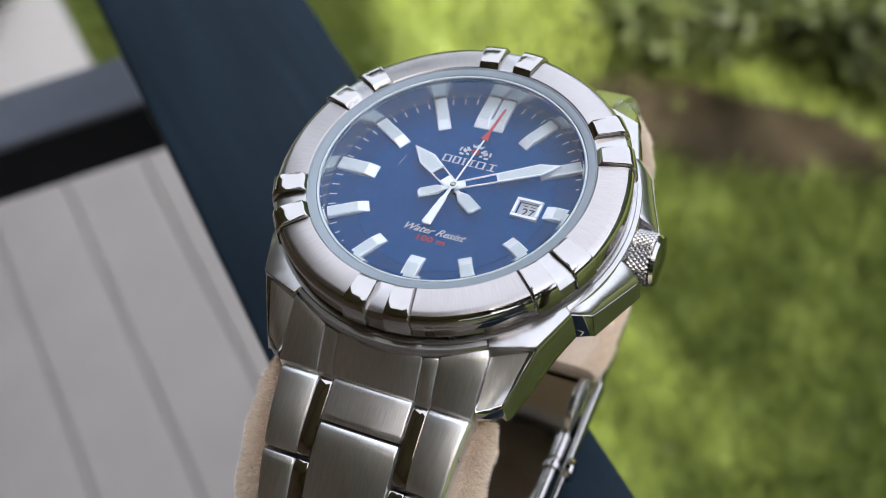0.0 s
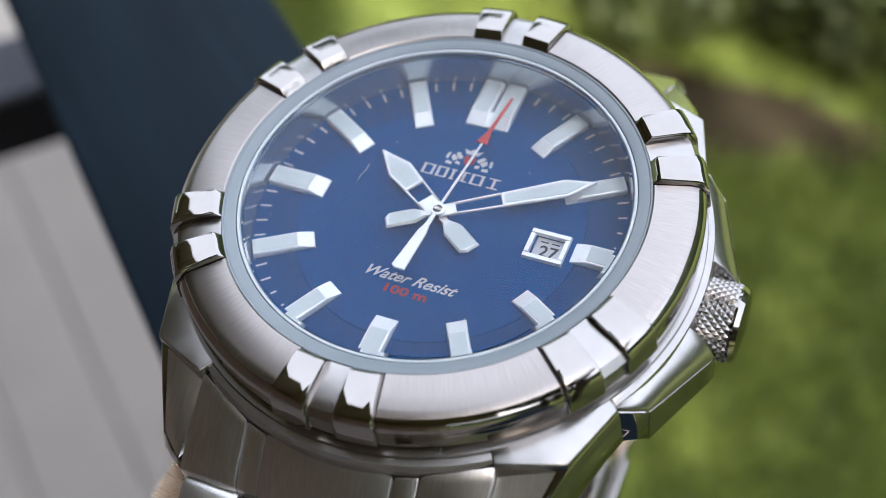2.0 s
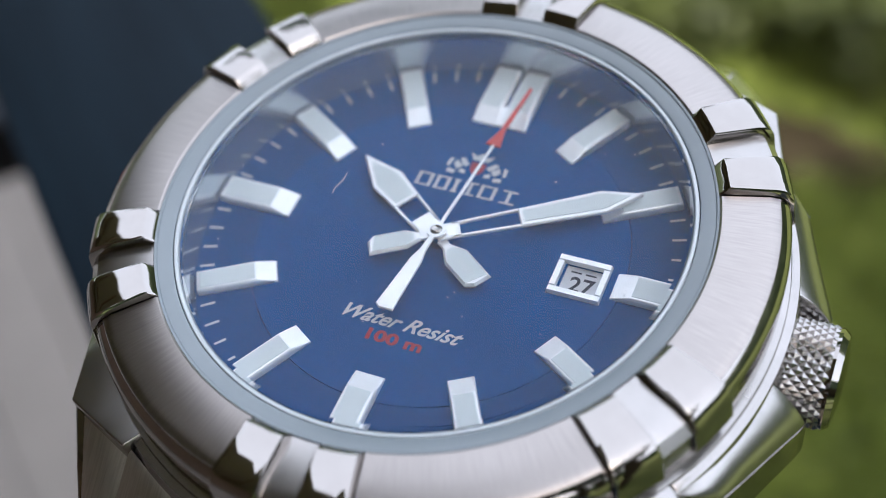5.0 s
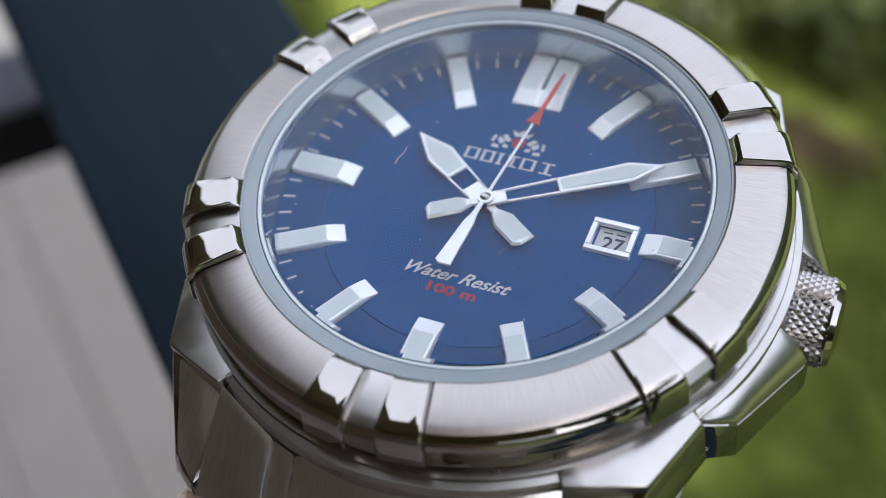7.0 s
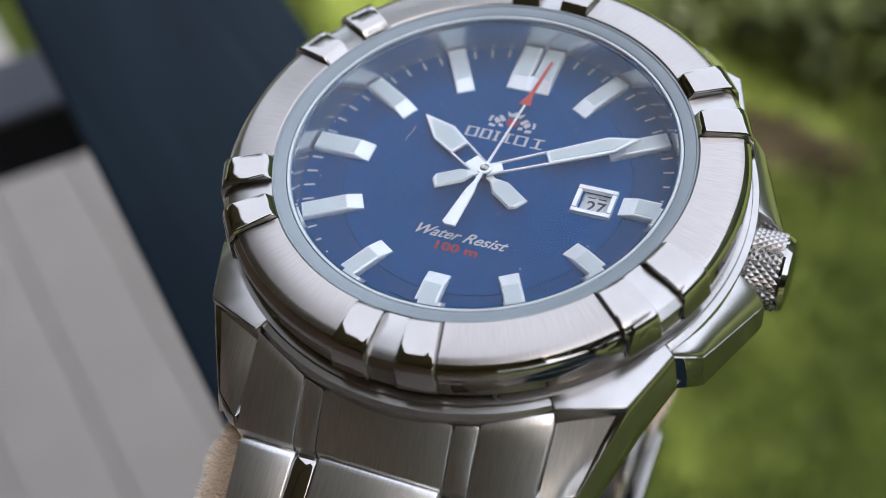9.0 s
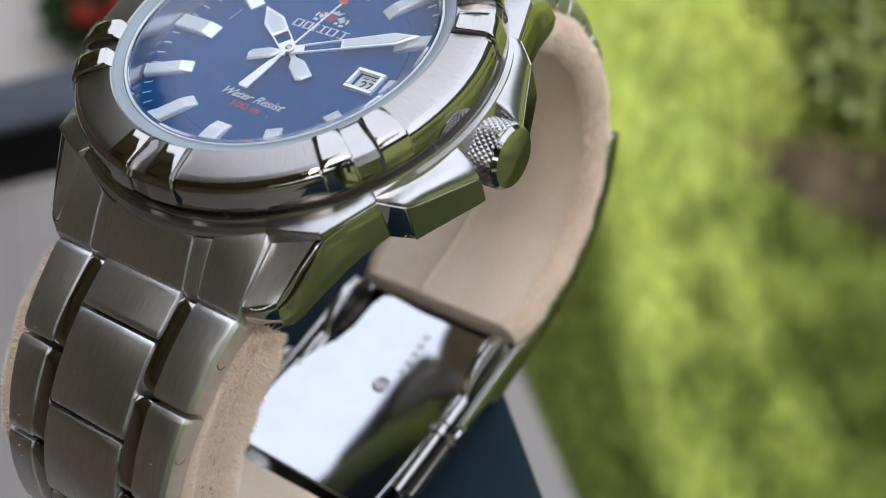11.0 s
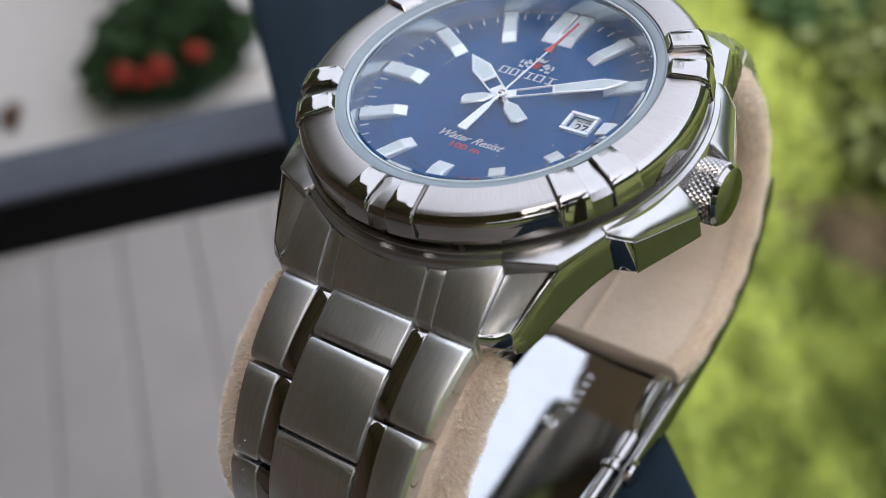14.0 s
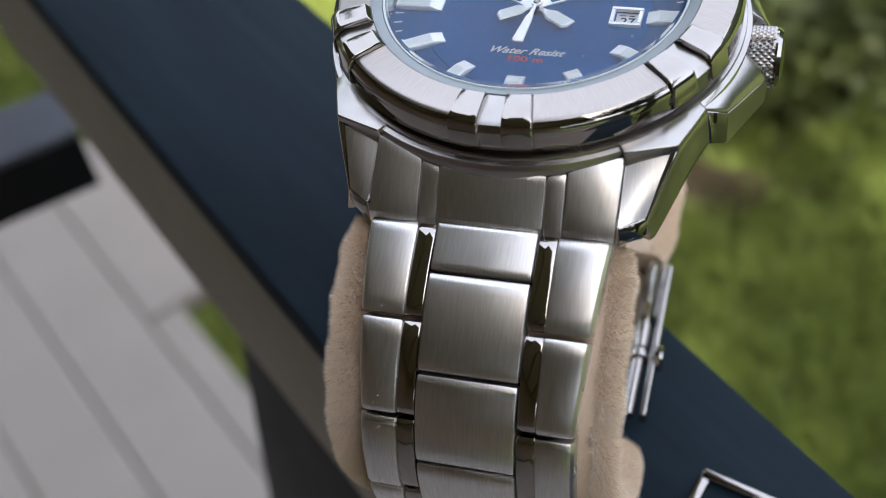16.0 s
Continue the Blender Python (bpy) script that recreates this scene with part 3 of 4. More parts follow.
for sy, lift in ((-1, 0.0), (1, 0.35)):
    top = [(17.2, -10.6, -0.98), (18.2, -9.9, -1.6), (18.95, -9.25, -2.15), (19.7, -7.6, -2.5), (20.7, -5.4, -2.85), (21.5, -3.7, -3.1), (21.75, -3.0, -3.3)]
    rows = []
    for k, (x, y, z) in enumerate(top):
        reach = math.hypot(x, y)
        rows.append([ring_point(x, y, 18.5, -0.3)] + [ring_point(x, y, 19.1 + (reach - 19.1) * g, -0.45 + (z + 0.45) * d) for g, d in ((0.0, 0.0), (0.35, 0.2), (0.65, 0.45), (0.85, 0.72))] + [(x, y, z)])
    rows = [[(x, (y * -sy) + (lift if sy > 0 else 0), z) for x, y, z in row] for row in rows]
    guard = part("crown_guard", shelf(rows, [-5.1, -5.6, -6.0, -6.1, -6.2, -6.2, -6.1]), satin, case, "satin crown guard", smooth=50)
    outer = [row[-1] for row in rows]
    notch = [outer[0], outer[2], (outer[2][0], outer[2][1], -5.95), (outer[0][0], outer[0][1], -5.1)]
    part("guard_notch", plate([(x + 0.09, y + 0.12 * sy, z - (0.2 if z > -5 else 0)) for x, y, z in notch], (-0.4, -0.6 * sy, 0)), polished, guard, "dark polished notch facet")
    part("guard_side", skirt([(x + 0.06, y + 0.02 * sy, z) for x, y, z in outer[2:]], 0.35, -6.15), polished, guard, "mirror polished guard side", smooth=35)
left = [(16.5, -9.6, -0.6), (16.5, 9.6, -0.6), (17.3, -10.6, -0.98), (17.3, 10.6, -0.98), (19.6, -4.0, -1.0), (19.6, 4.0, -1.0), (19.7, -4.0, -2.0), (19.7, 4.0, -2.0), (17.6, -10.0, -2.0), (17.6, 10.0, -2.0),
        (16.5, -9.6, -6.0), (16.5, 9.6, -6.0), (19.2, -4.0, -6.0), (19.2, 4.0, -6.0), (17.2, -10.3, -5.1), (17.2, 10.3, -5.1)]
part("case_flank", hull(mirrored(left, -1), 0.2, 2), polished, case, "polished case side")
part("case_back", lathe([(0.0, -9.0), (13.5, -9.0), (14.2, -8.4), (14.2, -7.6), (0.0, -7.6)], steps=64, closed_profile=False), polished, case, "steel case back")

# crown with crossed knurling
def crown_bm():
    bm = lathe([(0.0, 17.6), (2.3, 17.6), (2.75, 18.0), (2.75, 18.5)], steps=48, closed_profile=False)
    cap = lathe([(2.8, 22.3), (2.86, 22.5), (2.6, 22.85), (1.3, 23.05), (0.0, 23.1)], steps=48, closed_profile=False)
    return merged(bm, cap)


AX = Matrix.Translation((0, 0.35, -3.9)) @ Matrix.Rotation(radians(90), 4, "Y")
crown = part("crown", moved(crown_bm(), AX), polished, watch, "knurled screw crown")


def knurl(radius, h0, h1, around, along, depth):
    """A sleeve of little pyramids in crossed rows."""
    bm = bmesh.new()
    for j in range(along):
        for k in range(around):
            a = 2 * math.pi * (k + 0.5 * (j % 2)) / around
            da, dh = math.pi / around, (h1 - h0) / (along + 1)
            h = h0 + (j + 1) * dh
            def at(r, aa, hh):
                return bm.verts.new((r * math.cos(aa), r * math.sin(aa), min(max(hh, h0), h1)))
            top = at(radius + depth, a, h)
            low = [at(radius, a - da, h), at(radius, a, h - dh), at(radius, a + da, h), at(radius, a, h + dh)]
            for n in range(4):
                bm.faces.new((top, low[n - 1], low[n]))
    return merged(bm, lathe([(radius - 0.01, h0), (radius - 0.01, h1)], steps=48, closed_profile=False))


part("knurling", moved(knurl(2.78, 18.4, 22.4, 32, 11, 0.15), AX), satin, crown, "crossed knurled grip", smooth=None)

# fine scratch and dust on the crystal
r = random.Random(8)
specks = bmesh.new()
for k in range(46):
    a, d, q = r.uniform(0, 6.28), 14.0 * math.sqrt(r.random()), r.uniform(0.025, 0.07)
    c = Vector((d * math.cos(a), d * math.sin(a), 3.31))
    bmesh.ops.create_icosphere(specks, subdivisions=1, radius=q, matrix=Matrix.Translation(c) @ Matrix.Diagonal((1, r.uniform(0.4, 1), 0.4, 1)))
tagged(part("dust", specks, print_white, crystal, smooth=None), "fine pale dust specks", kind="stuff")
line = [(-5.59, 0.84), (-5.58, 0.23), (-5.81, -0.36), (-5.75, -0.77)]
strokes = [prism([(x0 - 0.013, y0), (x0 + 0.013, y0), (x1 + 0.013, y1), (x1 - 0.013, y1)][::-1], 3.302, 3.312) for (x0, y0), (x1, y1) in zip(line, line[1:])]
part("scratch", merged(*strokes), print_white, crystal, "thin pale scratch", smooth=None)

# ---- bracelet: a loop in the y-z plane, from the 6 o'clock lugs round to the 12 o'clock lugs ----
LOOP = [(-22.4, -5.35), (-27.2, -7.5), (-31.0, -10.0), (-34.7, -13.5), (-37.7, -18.1), (-39.1, -23.8), (-38.4, -30.0), (-35.2, -37.0), (-30.0, -42.8), (-22.0, -46.8), (-12.0, -48.6), (0.0, -49.3), (10.0, -48.7),
        (18.2, -47.6), (24.2, -45.4), (29.0, -41.4), (32.4, -36.3), (34.4, -30.4), (34.7, -24.6), (33.6, -19.2), (31.0, -13.6), (27.0, -8.9), (22.4, -5.35)]


def smooth_curve(pts, n=24):
    out = []
    for k in range(len(pts) - 1):
        p0, p1, p2, p3 = (Vector(pts[min(max(k + j, 0), len(pts) - 1)]) for j in (-1, 0, 1, 2))
        for i in range(n):
            t = i / n
            out.append(0.5 * (2 * p1 + (p2 - p0) * t + (2 * p0 - 5 * p1 + 4 * p2 - p3) * t * t + (3 * p1 - p0 - 3 * p2 + p3) * t ** 3))
    return out + [Vector(pts[-1])]


CURVE = smooth_curve(LOOP)
ARC = [0.0]
for a, b in zip(CURVE, CURVE[1:]):
    ARC.append(ARC[-1] + (b - a).length)


def along(s):
    """Place and outward normal on the loop, s millimetres from its start."""
    s = min(max(s, 0.0), ARC[-1] - 1e-6)
    k = next(i for i in range(len(ARC) - 1) if ARC[i + 1] > s)
    f = (s - ARC[k]) / (ARC[k + 1] - ARC[k])
    p = CURVE[k].lerp(CURVE[k + 1], f)
    t = (CURVE[min(k + 2, len(CURVE) - 1)] - CURVE[max(k - 1, 0)]).normalized()
    return p, Vector((t.y, -t.x))


def link_bm(s0, s1, x0, x1, thick=2.6, lift=0.0, edge=0.2, steps=12, roll=0.0, taper=None, outer=0):
    """A solid link between two arc lengths and two widths, bent along the loop, with rounded edges."""
    bm = bmesh.new()
    rows = []
    for k in range(steps + 1):
        s = s0 + (s1 - s0) * k / steps
        p, n = along(s)
        if n.dot(p - Vector((-3.0, -26.0))) < 0:
            n = -n
        t = abs(2 * k / steps - 1)
        o, i = p + n * (lift - roll * max((t - 0.8) / 0.2, 0) ** 2), p - n * thick
        if taper:
            x0, x1 = taper(s)
        section = [(x0, o), (x1, o), (x1, i), (x0, i)]
        if outer:       # the band's outer edge is rolled off
            m = o - n * 0.16
            q = o - n * 0.6
            if outer > 0:
                section[1:2] = [(x1 - 0.62, o), (x1 - 0.24, m), (x1, q)]
            else:
                section[0:1] = [(x0, q), (x0 + 0.24, m), (x0 + 0.62, o)]
        rows.append([bm.verts.new((x, p.x, p.y)) for x, p in section])
    for a, b in zip(rows, rows[1:]):
        for j in range(len(a)):
            bm.faces.new((a[j - 1], a[j], b[j], b[j - 1]))
    bm.faces.new(rows[0])
    bm.faces.new(rows[-1][::-1])
    bmesh.ops.recalc_face_normals(bm, faces=bm.faces)
    if edge:
        round_off(bm, edge, 2, 40)
    return bm


CW, SW = 4.52, 6.32      # half widths: centre link, strip


def half_band(s):
    """Half the band's width, which tapers away from the case."""
    return max(11.0 - 0.075 * min(s, ARC[-1] - s), 9.7)


PITCH = 9.05
# pins are darkened: the shade of the gaps is put into their colour
bracelet = part("bracelet_pin", link_bm(4.4, 5.3, -8.8, 8.8, 2.0, -0.9, 0.0, 1), gap_shade_steel, watch, "pin between links, with the gap's shade in its colour")
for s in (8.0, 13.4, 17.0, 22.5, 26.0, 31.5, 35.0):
    part("bracelet_pin", link_bm(s, s + 0.9, -8.8, 8.8, 2.0, -0.9, 0.0, 1), gap_shade_steel, bracelet)


def side_link(s0, s1, sign):
    ob = part("side_link", link_bm(s0, s1, 0, 0, roll=0.22, taper=lambda s: sorted((sign * SW, sign * half_band(s))), outer=sign), brushed_y, bracelet, "brushed outer link")
    a, b = sorted((sign * (CW + 0.12), sign * (SW - 0.02)))
    mid, out = along((s0 + s1) / 2 - 0.6)
    if out.dot(mid - Vector((-3.0, -26.0))) < 0:
        out = -out
    at = mid - out * 1.35
    part("link_pin", moved(lathe([(0.0, -0.3), (0.62, -0.3), (0.62, 0.02), (0.55, 0.05), (0.44, 0.02), (0.4, -0.04), (0.0, -0.04)], steps=20, closed_profile=False), Matrix.Translation((sign * half_band((s0 + s1) / 2), at.x, at.y)) @ Matrix.Rotation(radians(90 * sign), 4, "Y")), satin, ob, "round link pin")
    part("polished_strip", link_bm(s0 + 0.05, s1 - 0.05, a, b, lift=-0.14, edge=0.13, roll=0.3), polished, ob, "polished inlay strip")


def band_run(start, first_side, count):
    """Links from start (an arc length) onwards; centre links are half a link behind the side links."""
    for k in range(count):
        s = first_side + k * PITCH
        for sign in (-1, 1):
            side_link(s + 0.12, s + PITCH - 0.3, sign)
        part("centre_link", link_bm(start + k * PITCH + 0.12, start + (k + 1) * PITCH - 0.22, -CW, CW, lift=0.06, roll=0.22), brushed_y, bracelet, "brushed centre link")


part("centre_link", link_bm(0.35, 4.95, -CW, CW, lift=0.06, roll=0.2), brushed_y, bracelet, "short brushed centre link")
band_run(5.1, 0.5, 6)
TOTAL = ARC[-1]
part("centre_link", link_bm(TOTAL - 4.9, TOTAL - 0.35, -CW, CW, lift=0.06, roll=0.2), brushed_y, bracelet, "short brushed centre link")
band_run(TOTAL - 5.0 - 4 * PITCH, TOTAL - 0.4 - 4 * PITCH, 4)

# end links between the lugs
def end_link(sy):
    def strip(x0, x1, lift, mat, label, name, parent):
        pts = []
        steps = 6
        bm = bmesh.new()
        rows = []
        for k in range(steps + 1):
            t = k / steps
            row = []
            for x in (x0, x1):
                y_in = -math.sqrt(20.3 ** 2 - x * x)
                z_in = -1.85 + 0.65 * (x / 11.0) ** 2
                y = y_in + (-22.85 - y_in) * (t * 0.9 + 0.1 * t * t)
                z = z_in + (-5.15 - z_in) * (0.72 * t + 0.28 * t * t) + lift
                row.append((x, y * (-sy), z))
            rows.append([bm.verts.new(row[0]), bm.verts.new(row[1]), bm.verts.new((row[1][0], row[1][1], row[1][2] - 3.0)), bm.verts.new((row[0][0], row[0][1], row[0][2] - 3.0))])
        for a, b in zip(rows, rows[1:]):
            for j in range(4):
                bm.faces.new((a[j - 1], a[j], b[j], b[j - 1]))
        bm.faces.new(rows[0])
        bm.faces.new(rows[-1][::-1])
        bmesh.ops.recalc_face_normals(bm, faces=bm.faces)
        round_off(bm, 0.15, 2, 40)
        return part(name, bm, mat, parent, label)
    e = strip(-4.78, 4.78, 0.0, brushed_y, "brushed curved end link", "end_link", watch)
    for s in (-1, 1):
        for x0, x1, lift, mat, name in ((4.84, 6.5, -0.12, brushed_y, "inlay_strip"), (6.56, 11.1, 0.0, brushed_y, "end_link_side")):
            a, b = sorted((s * x0, s * x1))
            strip(a, b, lift, mat, "", name, e)


end_link(-1)
end_link(1)

# pale dust on the front links
r = random.Random(17)
grains = bmesh.new()
for k in range(150):
    x = r.choice((-1, 1)) * r.choice((r.uniform(0.2, 4.3), r.uniform(6.6, 9.0)))
    p, out = along(r.uniform(0.8, 44.0))
    if out.dot(p - Vector((-3.0, -26.0))) < 0:
        out = -out
    spot = p + out * 0.05
    bmesh.ops.create_icosphere(grains, subdivisions=1, radius=r.uniform(0.02, 0.05), matrix=Matrix.Translation((x, spot.x, spot.y)) @ Matrix.Diagonal((1, r.uniform(0.5, 2.0), 0.6, 1)))
tagged(part("dust", grains, print_white, bracelet, smooth=None), "fine pale dust specks", kind="stuff")

# folding clasp at the foot of the loop
s_a = 0.5 + 6 * PITCH + 0.6
s_b = TOTAL - 0.4 - 4 * PITCH - 0.6
clasp = part("clasp_cover", link_bm(s_a, s_b, -9.6, 9.6, 0.9, 0.3, 0.25, 24), satin, watch, "steel folding clasp")
LEAN = Matrix(((0, 0, 1, 0), (1, 0, 0, 0), (0, 1, 0, 0), (0, 0, 0, 1)))  # outline in y-z, thickness along x
lever_outline = [(7.4, -45.6), (7.6, -43.6), (6.6, -42.2), (4.6, -41.5), (2.2, -41.7), (0.4, -42.6), (-0.6, -43.9), (-1.4, -44.3), (-1.4, -45.6)]
for sg in (-1, 1):
    a, b = sorted((sg * 9.4, sg * 10.5))
    lever = part("clasp_lever", moved(prism(lever_outline, a, b, 0.3, 3), LEAN), satin, clasp, "lobed satin clasp lever")
    rod = [(0.0, 0.0), (0.95, 0.0), (1.05, 0.5), (0.95, 3.6), (0.8, 3.8), (0.8, 4.4), (1.25, 4.5), (1.25, 5.2), (0.8, 5.3), (0.7, 13.0), (0.0, 13.0)]
    part("clasp_hinge", moved(lathe(rod, steps=24, closed_profile=False), Matrix.Translation((sg * 10.0, -1.2, -44.9)) @ Matrix.Rotation(radians(90), 4, "X")), polished, lever, "round collared hinge rod")
    a, b = sorted((sg * 11.3, sg * 12.1))
    side = part("clasp_side_bar", moved(prism([(8.2, -45.2), (7.8, -44.0), (-4.0, -44.4), (-14.0, -44.6), (-14.0, -46.4), (8.2, -46.4)], a, b, 0.25, 2), LEAN), satin, clasp, "straight satin clasp side bar")
    part("clasp_button", moved(lathe([(0.0, 0.0), (1.6, 0.0), (1.6, 0.5), (1.35, 0.8), (0.0, 0.85)], steps=32, closed_profile=False), Matrix.Translation((sg * 12.0, -5.6, -45.2)) @ Matrix.Rotation(radians(90 * sg), 4, "Y")), polished, side, "round push button")
blade_outline = [(-6.9, 6.8), (-5.6, 7.3), (-1.3, 7.0), (8.4, 7.2), (9.2, 6.4), (9.2, -18.0), (-10.2, -18.0), (-10.6, -12.0), (-10.4, -7.0), (-9.2, -3.2), (-8.0, -1.2), (-7.4, 1.4), (-7.4, 5.0)]
TIP = Matrix.Translation((0, 0, -45)) @ Matrix.Rotation(radians(4), 4, "Y") @ Matrix.Translation((0, 0, 45))
blade_bm = prism(blade_outline, -45.4, -44.5, 0.18, 2)
for y in range(-17, 0):
    bmesh.ops.bisect_plane(blade_bm, geom=blade_bm.verts[:] + blade_bm.edges[:] + blade_bm.faces[:], plane_co=(0, y, 0), plane_no=(0, 1, 0))
for v in blade_bm.verts:        # the blade curls up towards its hinge
    v.co.z += 0.0045 * min(v.co.y + 2.0, 0.0) ** 2
for sg in (-1, 1):
    a, b = sorted((sg * 10.3, sg * 11.1))
    part("clasp_flange", link_bm(s_b - 34.0, s_b + 4.0, a, b, 2.4, 0.5, 0.2, 24), satin, clasp, "satin folded edge of the clasp")
blade = part("clasp_blade", moved(blade_bm, TIP), sheen, clasp, "bright polished clasp blade", smooth=20)
part("clasp_rivet", moved(lathe([(0.0, 0.0), (1.0, 0.0), (1.0, 0.15), (0.8, 0.25), (0.65, 0.1), (0.0, 0.1)], steps=28, closed_profile=False), TIP @ pose(0.5, -3.9, -44.5)), satin, clasp, "round clasp rivet")
for k in range(5):
    part("engraved_bar", moved(block(1.2 - 0.1 * k, 2.2 - 0.1 * k, -1.6 + 1.3 * k, -0.8 + 1.3 * k, -44.5, -44.47), TIP), satin, blade, smooth=None)

# ---- pillow: an open velvet cuff inside the bracelet ----
def cuff_bm(s0, s1, depth_out=2.7, thick=3.4, half=13.2, corner=1.69, shift=-0.6):
    bm = bmesh.new()
    rows = []
    n_s = 70
    prof = []
    for cx, cz, a0 in ((half - corner, -corner, 90), (half - corner, -thick + corner, 0), (-half + corner, -thick + corner, -90), (-half + corner, -corner, -180)):
        for j in range(5):
            a = radians(a0 - j * 22.5)
            prof.append((cx + corner * math.cos(a), cz + corner * math.sin(a)))
    prof += [(-half * 0.67, 0.0), (half * 0.67, 0.0)]
    for k in range(n_s + 1):
        s = s0 + (s1 - s0) * k / n_s
        p, n = along(s)
        if n.dot(p - Vector((-3.0, -26.0))) < 0:
            n = -n
        end = min(1.0, 0.93 + 0.02 * k, 0.95 + 0.02 * (n_s - k))
        wave = 0.12 * math.sin(s * 0.9) + 0.08 * math.sin(s * 2.3 + 1)
        rows.append([bm.verts.new((x * end + shift + (wave if x > 0 else -wave), *(p + n * (h - depth_out)))) for x, h in prof])
    m = len(prof)
    for a, b in zip(rows, rows[1:]):
        for j in range(m):
            bm.faces.new((a[j - 1], a[j], b[j], b[j - 1]))
    bm.faces.new(rows[0])
    bm.faces.new(rows[-1][::-1])
    return bm


def pile_on(ob, name, count, length, seed, keep):
    """Short velvet hairs standing on a part, as one piece of stuff."""
    r = random.Random(seed)
    me = ob.data
    polys = [p for p in me.polygons if keep(p.center)]
    total = [0.0]
    for p in polys:
        total.append(total[-1] + p.area)
    v, f = [], []
    for k in range(count):
        x = r.uniform(0, total[-1])
        lo, hi = 0, len(polys) - 1
        while lo < hi:
            mid = (lo + hi) // 2
            lo, hi = (lo, mid) if total[mid + 1] > x else (mid + 1, hi)
        p = polys[lo]
        if len(p.vertices) != 4:
            continue
        c0, c1, c2, c3 = (me.vertices[i].co for i in p.vertices)
        a, b = r.random(), r.random()
        c = c0.lerp(c1, a).lerp(c3.lerp(c2, a), b)
        d = (p.normal + Vector((r.gauss(0, 0.3), r.gauss(0, 0.3), r.gauss(-0.1, 0.3)))).normalized() * length * r.uniform(0.5, 1.25)
        t = d.cross(Vector((r.gauss(0, 1), r.gauss(0, 1), r.gauss(0, 1)))).normalized() * 0.00004
        n = len(v)
        v += [tuple(c - t), tuple(c + t), tuple(c + d)]
        f.append((n, n + 1, n + 2))
    m = bpy.data.meshes.new(name)
    m.from_pydata(v, [], f)
    m.materials.append(pile_mat)
    o = new(name, m)
    o.parent = ob
    tagged(o, "short soft velvet pile", kind="stuff")


pillow = empty("watch_pillow", "tan velvet watch pillow cuff holding the steel watch", "watch pillow")
front = part("cuff_front", cuff_bm(0.0, 57.0), velvet, pillow, "tan velvet", smooth=60)
back = part("cuff_back", cuff_bm(TOTAL - 64.0, TOTAL - 0.5, 2.3, 3.7, 11.5, 1.8, 0.0), velvet, pillow, "tan velvet", smooth=60)
part("inner_seam", link_bm(TOTAL - 63.5, TOTAL - 20.0, -2.5, -2.1, 6.35, -5.7, 0.0, 30), velvet, pillow, "sewn seam")
pile_on(front, "velvet_nap", 110000, 0.00085, 1, lambda c: abs(c.x) > 0.0098)
pile_on(back, "velvet_nap", 40000, 0.0006, 2, lambda c: abs(c.x) > 0.0085)

# ---- the rail that the watch stands on ----
D = Vector((0.778, -0.628, 0)).normalized()
N = Vector((0.628, 0.778, 0)).normalized()
RAIL = Matrix(((D.x, N.x, 0, 0), (D.y, N.y, 0, 0), (0, 0, 1, 0), (0, 0, 0, 1)))      # x along the rail, y across it
TOP = -0.0502


ARM = Matrix.Rotation(radians(-40.54), 4, "Z")      # x along the arm rest, y across it
bench = empty("garden_bench", "dark painted wooden garden bench arm and frame, slightly worn", "bench")
part("arm_rest", block(-1.1, 0.42, -0.0250, 0.0105, TOP - 0.006, TOP, 0.0013, ARM), navy_paint, bench, "dark blue-grey painted board", unit=1)
part("arm_apron", block(-1.1, 0.42, -0.0243, -0.0165, TOP - 0.046, TOP - 0.0064, 0.001, ARM), pale_wood, bench, "paler grey-brown wooden apron under the board", unit=1)
BAR = Matrix.Rotation(radians(-48.24), 4, "Z")      # x across the seat rail, y along it
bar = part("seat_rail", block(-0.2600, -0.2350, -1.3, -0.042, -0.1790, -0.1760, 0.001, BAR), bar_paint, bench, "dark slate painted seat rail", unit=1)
# the rail's side is coloured near black to hold its shade
part("rail_web", block(-0.2585, -0.2365, -1.3, -0.042, -0.2010, -0.1791, 0.0006, BAR), black_paint_rail_shade, bar, "side of the rail, with its shade in the near-black colour", unit=1)


def splayed_leg():
    """A leg whose foot stands further back along the rail than its head."""
    bm = block(-0.058, 0.035, -0.0215, 0.0075, -0.7375, TOP - 0.0064, 0.002)
    for v in bm.verts:
        v.co.x += 0.36 * (v.co.z - TOP)
    return moved(bm, ARM)


part("leg", splayed_leg(), black_paint_rail_shade, bench, "black painted splayed leg", unit=1)
# ---- ground, terrace, added house wall ----
GROUND = -0.742
turf = material("lawn_turf", (0.088, 0.108, 0.02), 0.9, second=(0.065, 0.083, 0.015), scale=40, big=4, bump=0.004)
soil_mat = material("bare_brown_soil", (0.047, 0.033, 0.013), 0.95, second=(0.032, 0.023, 0.009), scale=90, big=12, bump=0.006)
blade_mat = material("grass_blades", (0.225, 0.27, 0.045), 0.6, second=(0.17, 0.22, 0.036), scale=14, big=5)
# two shrub leaf tones: the lighter one has the sunlit look in its colour
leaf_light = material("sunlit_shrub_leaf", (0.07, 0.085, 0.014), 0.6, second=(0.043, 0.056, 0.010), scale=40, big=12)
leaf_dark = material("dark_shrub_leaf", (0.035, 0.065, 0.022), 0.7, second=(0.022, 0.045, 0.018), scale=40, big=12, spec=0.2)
teal_glaze = material("teal_glaze", (0.018, 0.10, 0.09), 0.3, second=(0.012, 0.07, 0.065), scale=60, big=15, rough_var=0.1)
